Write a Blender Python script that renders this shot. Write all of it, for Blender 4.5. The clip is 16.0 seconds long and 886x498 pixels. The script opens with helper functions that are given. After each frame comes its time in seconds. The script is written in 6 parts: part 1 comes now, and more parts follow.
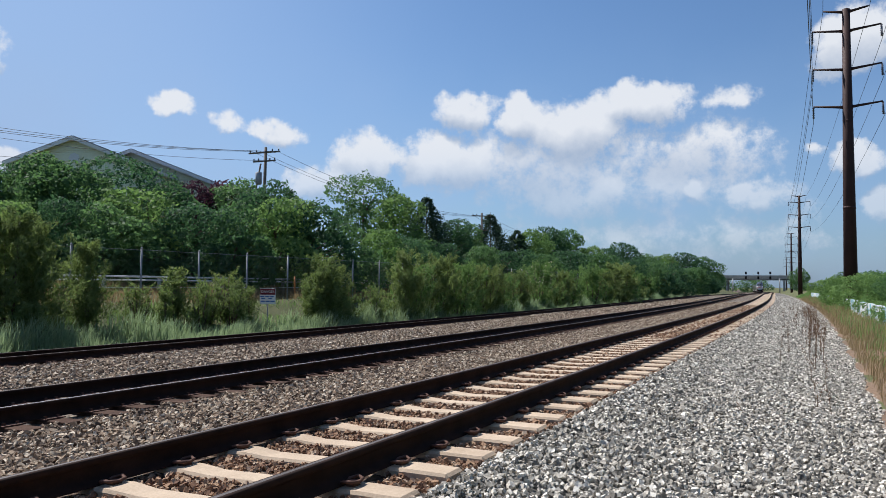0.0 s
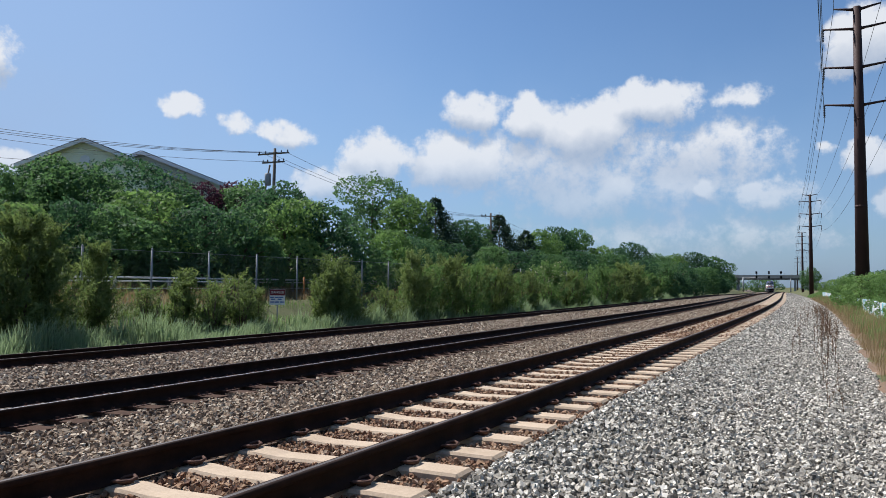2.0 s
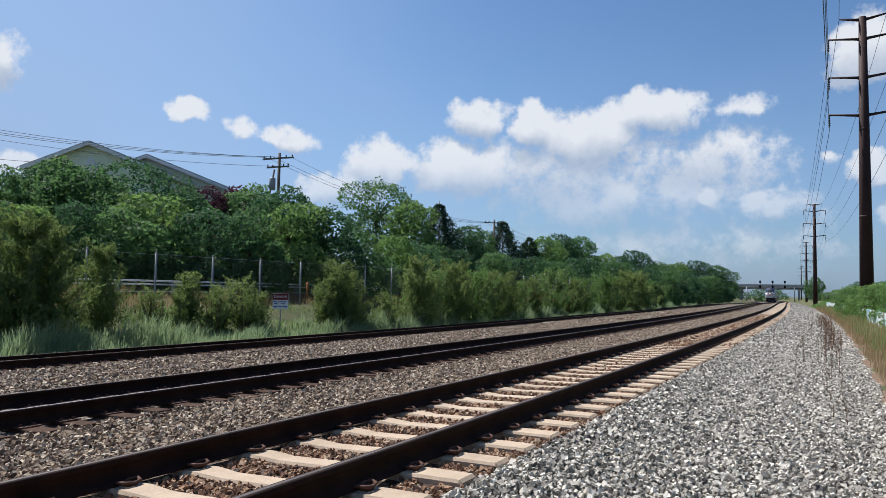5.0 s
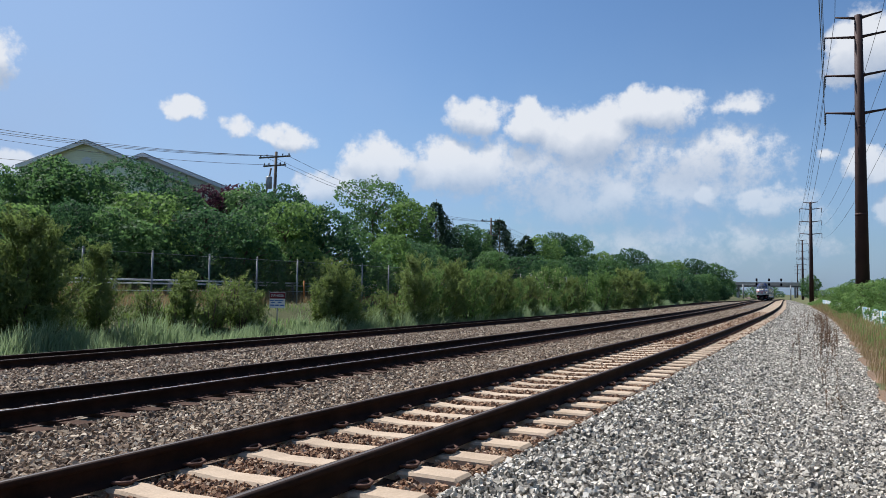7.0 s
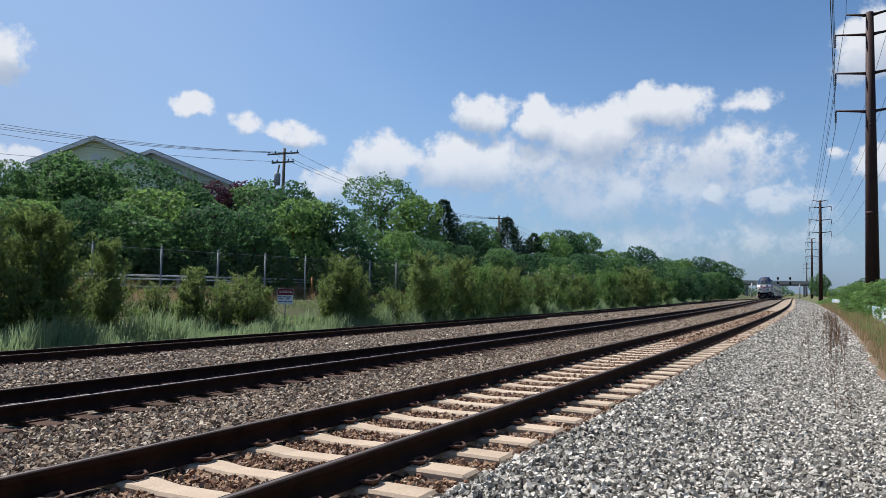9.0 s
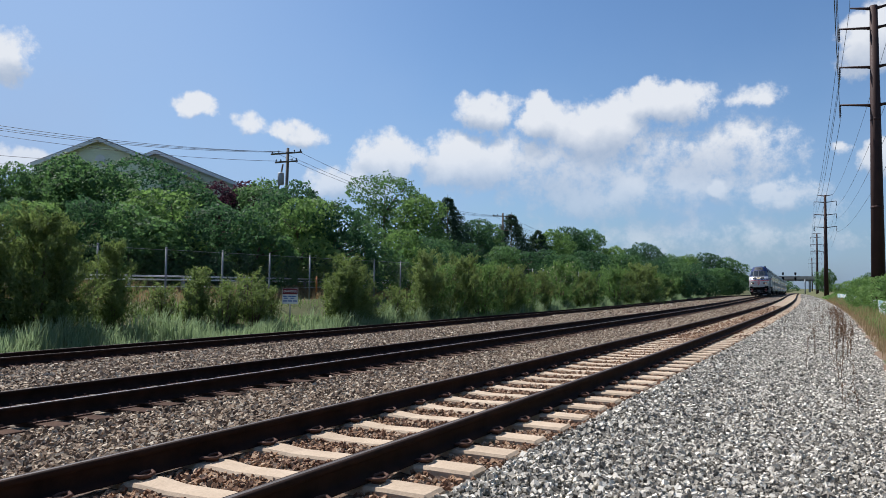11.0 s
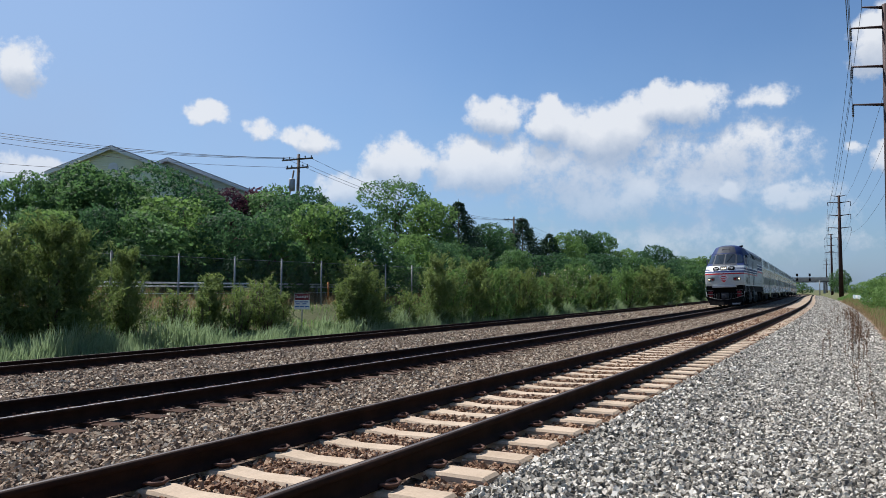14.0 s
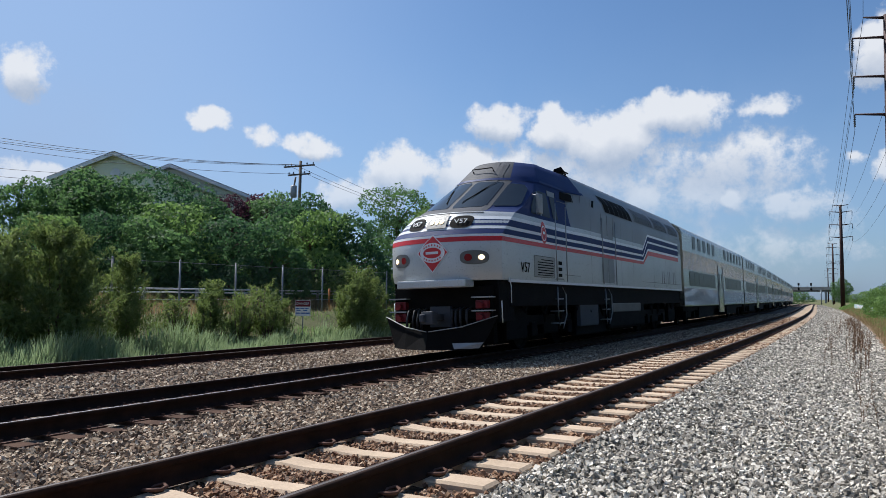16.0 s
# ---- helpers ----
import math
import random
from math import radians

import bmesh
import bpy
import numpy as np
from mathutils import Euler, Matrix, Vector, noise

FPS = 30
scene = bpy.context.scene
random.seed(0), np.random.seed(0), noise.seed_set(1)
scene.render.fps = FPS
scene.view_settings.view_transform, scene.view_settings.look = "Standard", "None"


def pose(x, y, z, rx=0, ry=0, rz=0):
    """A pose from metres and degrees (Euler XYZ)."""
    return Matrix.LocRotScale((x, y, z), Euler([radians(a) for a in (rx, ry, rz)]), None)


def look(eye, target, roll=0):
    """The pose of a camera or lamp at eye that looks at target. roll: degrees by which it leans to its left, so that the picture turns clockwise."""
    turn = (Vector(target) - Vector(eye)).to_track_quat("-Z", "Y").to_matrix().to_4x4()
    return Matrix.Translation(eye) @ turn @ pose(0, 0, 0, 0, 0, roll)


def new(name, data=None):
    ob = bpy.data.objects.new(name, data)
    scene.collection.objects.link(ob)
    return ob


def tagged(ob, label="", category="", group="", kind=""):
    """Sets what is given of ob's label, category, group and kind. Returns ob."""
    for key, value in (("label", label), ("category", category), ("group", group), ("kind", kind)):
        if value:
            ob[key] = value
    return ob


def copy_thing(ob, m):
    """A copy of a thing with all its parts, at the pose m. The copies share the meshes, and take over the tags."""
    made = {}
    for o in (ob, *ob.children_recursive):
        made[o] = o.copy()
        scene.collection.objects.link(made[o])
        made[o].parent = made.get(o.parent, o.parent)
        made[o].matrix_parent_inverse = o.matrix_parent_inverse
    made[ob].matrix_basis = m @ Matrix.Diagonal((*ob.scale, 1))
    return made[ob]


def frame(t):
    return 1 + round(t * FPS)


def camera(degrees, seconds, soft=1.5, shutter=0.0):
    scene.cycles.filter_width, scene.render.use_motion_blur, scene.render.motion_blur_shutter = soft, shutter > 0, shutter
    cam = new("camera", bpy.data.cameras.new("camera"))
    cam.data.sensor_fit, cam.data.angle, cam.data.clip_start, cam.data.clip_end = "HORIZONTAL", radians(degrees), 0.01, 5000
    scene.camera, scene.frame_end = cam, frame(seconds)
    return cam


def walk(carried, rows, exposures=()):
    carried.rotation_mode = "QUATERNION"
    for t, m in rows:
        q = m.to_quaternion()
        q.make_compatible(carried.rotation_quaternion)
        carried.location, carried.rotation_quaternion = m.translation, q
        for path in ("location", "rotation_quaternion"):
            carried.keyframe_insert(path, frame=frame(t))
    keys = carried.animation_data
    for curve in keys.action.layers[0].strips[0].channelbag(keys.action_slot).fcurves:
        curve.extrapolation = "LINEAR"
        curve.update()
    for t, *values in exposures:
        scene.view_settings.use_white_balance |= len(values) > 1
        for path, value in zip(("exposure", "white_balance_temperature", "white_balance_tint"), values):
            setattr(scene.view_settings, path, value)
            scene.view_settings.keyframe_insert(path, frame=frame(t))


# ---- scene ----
# The camera stands on the ballast shoulder beside three curving tracks and sways a little.
cam = camera(62.82, 16.0, soft=0.8)


def cam_pose(x, y, z, yaw, pitch, roll):
    return pose(x, y, z, 90 + pitch, 0, yaw) @ pose(0, 0, 0, 0, 0, -roll)


walk(cam, [(t, cam_pose(*row)) for t, *row in (
    (0.0, 0.000, 0.000, 1.144, 27.624, 2.817, -0.542), (0.5, 0.000, -0.007, 1.147, 27.928, 2.869, -0.314),
    (1.0, 0.002, -0.009, 1.145, 27.976, 2.829, -0.418), (1.5, 0.000, -0.004, 1.148, 28.046, 2.782, -0.427),
    (2.0, -0.007, 0.001, 1.140, 28.322, 2.844, -0.404), (2.5, -0.002, -0.029, 1.140, 28.523, 2.865, -0.415),
    (3.0, -0.007, -0.016, 1.137, 28.538, 3.026, -0.453), (3.5, -0.005, -0.034, 1.142, 28.764, 3.273, -0.644),
    (4.0, -0.012, -0.023, 1.136, 28.854, 3.339, -0.920), (6.5, -0.005, -0.019, 1.138, 28.309, 3.281, -0.849),
    (7.0, -0.003, -0.018, 1.140, 28.345, 3.204, -0.880), (7.5, -0.009, -0.016, 1.131, 28.436, 3.093, -1.133),
    (8.0, -0.006, -0.031, 1.140, 28.753, 3.179, -1.183), (8.5, -0.013, -0.023, 1.137, 28.908, 3.155, -1.144),
    (9.0, -0.005, -0.034, 1.139, 28.934, 2.968, -1.126), (11.5, -0.015, -0.030, 1.134, 29.381, 2.852, -0.495),
    (12.0, -0.012, -0.033, 1.134, 29.508, 3.028, -0.404), (12.5, -0.007, -0.033, 1.135, 29.534, 3.212, -0.339),
    (13.0, -0.013, -0.022, 1.134, 29.502, 3.182, -0.253), (13.5, -0.011, -0.019, 1.138, 29.887, 3.143, -0.104),
    (14.0, -0.013, -0.023, 1.139, 30.140, 3.152, -0.169), (14.5, -0.011, -0.016, 1.136, 30.135, 3.160, -0.234),
    (15.0, -0.012, -0.016, 1.137, 30.049, 3.186, -0.313), (15.5, -0.009, -0.027, 1.142, 30.084, 3.425, -0.403),
    (16.0, -0.016, -0.019, 1.138, 30.237, 3.734, -0.482))], exposures=((0.0, 0.5, 6200, 10), (16.0, 0.5, 6200, 10)))

# ---- light: clear summer day, sun high beyond the tracks ----
SUN_AZ, SUN_EL = 76.0, 53.0          # degrees to the left of +y, above the horizon
SKY_STRENGTH, SUN_STRENGTH = 0.067, 4.5
sun_dir = Vector((-math.sin(radians(SUN_AZ)) * math.cos(radians(SUN_EL)),
                  math.cos(radians(SUN_AZ)) * math.cos(radians(SUN_EL)), math.sin(radians(SUN_EL))))
sun = new("sun", bpy.data.lights.new("sun", "SUN"))
sun.data.energy, sun.data.angle, sun.data.color = SUN_STRENGTH, radians(0.53), (1.0, 0.95, 0.88)
sun.matrix_world = look(sun_dir * 100, (0, 0, 0))


class Graph:
    """Small helper that chains shader nodes."""

    def __init__(self, tree):
        self.tree = tree

    def node(self, kind):
        return self.tree.nodes.new(kind)

    def put(self, socket, value):
        if isinstance(value, bpy.types.NodeSocket):
            self.tree.links.new(value, socket)
        elif value is not None:
            socket.default_value = value

    def math(self, op, a, b=None, c=None, clamp=False):
        n = self.node("ShaderNodeMath")
        n.operation, n.use_clamp = op, clamp
        for s, v in zip(n.inputs, (a, b, c)):
            self.put(s, v)
        return n.outputs[0]

    def mix(self, fac, a, b, blend="MIX"):
        n = self.node("ShaderNodeMix")
        n.data_type, n.blend_type = "RGBA", blend
        self.put(n.inputs["Factor"], fac)
        ins = [s for s in n.inputs if s.type == "RGBA"]
        self.put(ins[0], (*a, 1) if isinstance(a, tuple) else a)
        self.put(ins[1], (*b, 1) if isinstance(b, tuple) else b)
        return [s for s in n.outputs if s.type == "RGBA"][0]

    def noise(self, vector, scale, detail=4, rough=0.55):
        n = self.node("ShaderNodeTexNoise")
        if vector is not None:
            self.put(n.inputs["Vector"], vector)
        self.put(n.inputs["Scale"], scale), self.put(n.inputs["Detail"], detail), self.put(n.inputs["Roughness"], rough)
        return n.outputs["Fac"], n.outputs["Color"]

    def ramp(self, fac, *stops):
        n = self.node("ShaderNodeValToRGB")
        el = n.color_ramp.elements
        while len(el) < len(stops):
            el.new(0.5)
        for e, (p, c) in zip(el, stops):
            e.position, e.color = p, (*c, 1) if isinstance(c, tuple) else (c, c, c, 1)
        self.put(n.inputs["Fac"], fac)
        return n.outputs["Color"]

    def remap(self, v, a, b, c=0.0, d=1.0, smooth=False):
        n = self.node("ShaderNodeMapRange")
        n.interpolation_type = "SMOOTHSTEP" if smooth else "LINEAR"
        for s, x in zip(n.inputs, (v, a, b, c, d)):
            self.put(s, x)
        return n.outputs[0]


# cumulus banks: azimuth, elevation, half width, half height (degrees), weight
CLOUD_BANK = [(-12.1, 13.7, 3.7, 1.7, 1.00), (-17.6, 12.1, 4.7, 2.1, 1.00), (-21.8, 12.8, 1.7, 1.8, 1.00), (-26.1, 13.7, 2.2, 1.4, 0.90),
              (-27.0, 9.5, 4.5, 2.1, 0.90), (-20.3, 9.5, 6.8, 3.0, 0.65), (-10.4, 10.1, 5.6, 2.2, 0.50), (-14.6, 7.3, 8.6, 1.9, 0.60),
              (-34.1, 9.6, 2.3, 2.1, 1.00), (-36.3, 7.8, 3.1, 1.4, 0.90)]
CLOUD_PUFFS = [(-48.7, 12.9, 1.5, 0.9, 1.00), (-44.7, 12.2, 1.1, 0.7, 0.45), (-40.7, 11.5, 2.2, 1.1, 0.90), (-5.6, 13.7, 2.3, 0.6, 0.30),
               (2.1, 16.7, 2.5, 2.2, 0.90), (2.3, 8.9, 2.0, 1.0, 0.90), (-0.6, 9.5, 0.9, 0.6, 0.70), (-3.8, 6.7, 2.2, 1.1, 0.80),
               (-8.4, 7.2, 0.9, 0.8, 0.90), (-59.3, 8.0, 3.0, 1.2, 0.80), (-60.6, 14.9, 1.6, 1.6, 0.90), (3.9, 5.8, 1.6, 1.1, 0.80),
               (-7.6, 3.9, 9.2, 1.5, 0.35)]


def make_sky():
    world = bpy.data.worlds.new("summer_sky")
    scene.world = world
    world.use_nodes = True
    world.node_tree.nodes.clear()
    g = Graph(world.node_tree)
    sky = g.node("ShaderNodeTexSky")
    sky.sky_type, sky.sun_disc = "NISHITA", False
    sky.sun_elevation, sky.sun_rotation = radians(SUN_EL), radians(-SUN_AZ)
    sky.air_density, sky.dust_density, sky.ozone_density = 1.0, 1.3, 3.0
    way = g.node("ShaderNodeTexCoord").outputs["Generated"]
    sep = g.node("ShaderNodeSeparateXYZ")
    g.put(sep.inputs[0], way)
    deg = 180 / math.pi
    az = g.math("MULTIPLY", g.math("ARCTAN2", sep.outputs[0], sep.outputs[1]), deg)
    el = g.math("MULTIPLY", g.math("ARCSINE", sep.outputs[2]), deg)
    warp = g.node("ShaderNodeSeparateXYZ")
    g.put(warp.inputs[0], g.noise(way, 20, 4, 0.55)[1])
    fine = g.noise(way, 22, 9, 0.64)[0]
    broad = g.noise(way, 9, 2, 0.5)[0]

    def density(lift):
        a = g.math("MULTIPLY_ADD", g.math("SUBTRACT", warp.outputs[0], 0.5), 3.0, az)
        e = g.math("ADD", g.math("MULTIPLY_ADD", g.math("SUBTRACT", warp.outputs[1], 0.5), 2.4, el), lift)
        best = None
        for ca, ce, ra, re, w in CLOUD_BANK + CLOUD_PUFFS:
            p = g.math("POWER", g.math("DIVIDE", g.math("SUBTRACT", a, ca), ra * 1.25), 2.0)
            q = g.math("POWER", g.math("DIVIDE", g.math("SUBTRACT", e, ce), re * 1.25), 2.0)
            d = g.math("MULTIPLY_ADD", g.math("ADD", p, q), -w, w)
            best = d if best is None else g.math("SMOOTH_MAX", best, d, 0.25)
        return g.math("MAXIMUM", best, -1.0)

    rough = g.math("MULTIPLY", g.math("SUBTRACT", fine, 0.5), 2.5)
    d0 = g.math("ADD", density(0.0), rough)
    cover = g.remap(d0, 0.0, 0.62, 0.0, 0.96, True)
    # the lower banks dissolve in haze
    cover = g.math("MULTIPLY", cover, g.remap(el, 5.0, 11.5, 0.50, 1.0, True))
    up = g.math("ADD", density(1.4), rough)
    # tops catch the sun, flat undersides stay grey
    lit = g.remap(g.math("SUBTRACT", d0, up), -0.5, 0.55, 0.0, 1.0, True)
    lit = g.math("MULTIPLY_ADD", g.math("SUBTRACT", fine, 0.45), 0.9, lit, clamp=True)
    body = g.mix(lit, (4.2, 5.0, 6.3), (8.6, 8.7, 8.9))
    # thin veil of haze low over the land
    veil = g.math("MULTIPLY", g.remap(el, 0.0, 24.0, 0.6, 0.0, True), g.remap(broad, 0.3, 0.7, 0.5, 1.0))
    # brighter towards the sun's side
    veil = g.math("ADD", veil, g.remap(az, -62.0, -22.0, 0.55, 0.0, True), clamp=True)
    hazed = g.mix(veil, g.mix(1.0, sky.outputs[0], (0.80, 1.00, 1.16), "MULTIPLY"), (3.8, 5.2, 7.6))
    out = g.mix(cover, hazed, body)
    bg = g.node("ShaderNodeBackground")
    g.put(bg.inputs["Color"], out)
    g.put(bg.inputs["Strength"], SKY_STRENGTH)
    end = g.node("ShaderNodeOutputWorld")
    g.put(end.inputs[0], bg.outputs[0])


make_sky()


# ---- materials ----
def material(name, rough=0.6, metal=0.0):
    m = bpy.data.materials.new(name)
    m.use_nodes = True
    g = Graph(m.node_tree)
    b = m.node_tree.nodes["Principled BSDF"]
    b.inputs["Roughness"].default_value, b.inputs["Metallic"].default_value = rough, metal
    return m, g, b


def place_of(g):
    return g.node("ShaderNodeTexCoord").outputs["Object"]


def world_place(g):
    return g.node("ShaderNodeNewGeometry").outputs["Position"]


def bump(g, b, height, strength=0.4, distance=0.01):
    n = g.node("ShaderNodeBump")
    g.put(n.inputs["Strength"], strength), g.put(n.inputs["Distance"], distance), g.put(n.inputs["Height"], height)
    g.put(b.inputs["Normal"], n.outputs[0])


def worn(name, light, dark, scale=3.0, fine=60.0, rough=0.6, metal=0.0, relief=0.3, depth=0.004, everywhere=False, spec=0.3):
    """Two-scale variation between two colours, with fine relief."""
    m, g, b = material(name, rough, metal)
    b.inputs["Specular IOR Level"].default_value = spec
    p = world_place(g) if everywhere else place_of(g)
    broad, small = g.noise(p, scale, 4)[0], g.noise(p, fine, 3)[0]
    f = g.math("MULTIPLY_ADD", small, 0.5, g.math("MULTIPLY", broad, 0.75))
    g.put(b.inputs["Base Color"], g.ramp(f, (0.38, dark), (0.82, light)))
    g.put(b.inputs["Roughness"], g.remap(small, 0.3, 0.7, max(rough - 0.12, 0.05), min(rough + 0.12, 1)))
    bump(g, b, small, relief, depth)
    return m


def stones(name, stops, rough=0.85):
    m, g, b = material(name, rough)
    b.inputs["Specular IOR Level"].default_value = 0.2
    geo = g.node("ShaderNodeNewGeometry")
    grain = g.noise(geo.outputs["Position"], 90, 3)[0]
    tone = g.ramp(geo.outputs["Random Per Island"], *stops)
    g.put(b.inputs["Base Color"], g.mix(0.35, tone, g.ramp(grain, (0.3, 0.12), (0.7, 0.75)), "OVERLAY"))
    bump(g, b, grain, 0.5, 0.004)
    return m


def gravel_bed(name, stops, scale=13.0):
    """The bed under the loose stones, and the far ballast; stone tones darkened as gap shade."""
    m, g, b = material(name, 0.9)
    p = world_place(g)
    v = g.node("ShaderNodeTexVoronoi")
    g.put(v.inputs["Vector"], p), g.put(v.inputs["Scale"], scale)
    sep = g.node("ShaderNodeSeparateColor")
    g.put(sep.inputs[0], v.outputs["Color"])
    tone = g.ramp(sep.outputs[0], *stops)
    patch = g.noise(p, 0.8, 4)[0]
    g.put(b.inputs["Base Color"], g.mix(0.5, tone, g.ramp(patch, (0.3, 0.22), (0.7, 0.45)), "OVERLAY"))
    # shade of the gaps between stones, put into the colour by darkening it
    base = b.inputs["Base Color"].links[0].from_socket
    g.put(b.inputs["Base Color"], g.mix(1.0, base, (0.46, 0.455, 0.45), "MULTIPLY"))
    bump(g, b, g.math("SUBTRACT", 1.0, v.outputs["Distance"]), 1.0, 0.05)
    return m


def leaves(name, a, b_, through_col, rough=0.65, share=0.42):
    """Leaf with its own tint, letting some sun through."""
    m, g, b = material(name, rough)
    geo, info = g.node("ShaderNodeNewGeometry"), g.node("ShaderNodeObjectInfo")
    f = g.math("MULTIPLY_ADD", info.outputs["Random"], 0.45, g.math("MULTIPLY", geo.outputs["Random Per Island"], 0.6))
    col = g.ramp(f, (0.05, a), (0.95, b_))
    g.put(b.inputs["Base Color"], col)
    b.inputs["Specular IOR Level"].default_value = 0.15
    tr = g.node("ShaderNodeBsdfTranslucent")
    g.put(tr.inputs["Color"], g.mix(0.6, col, through_col))
    mx = g.node("ShaderNodeMixShader")
    mx.inputs[0].default_value = share
    out = m.node_tree.nodes["Material Output"]
    g.put(mx.inputs[1], b.outputs[0]), g.put(mx.inputs[2], tr.outputs[0]), g.put(out.inputs[0], mx.outputs[0])
    return m


def plain(name, col, rough=0.5, metal=0.0, var=0.15):
    return worn(name, tuple(c * (1 + var) for c in col), tuple(c * (1 - var) for c in col), 2.0, 40.0, rough, metal, 0.1, 0.002)


def glow(name, col, strength):
    m, g, b = material(name, 0.2)
    b.inputs["Base Color"].default_value = (*col, 1)
    b.inputs["Emission Color"].default_value, b.inputs["Emission Strength"].default_value = (*col, 1), strength
    return m


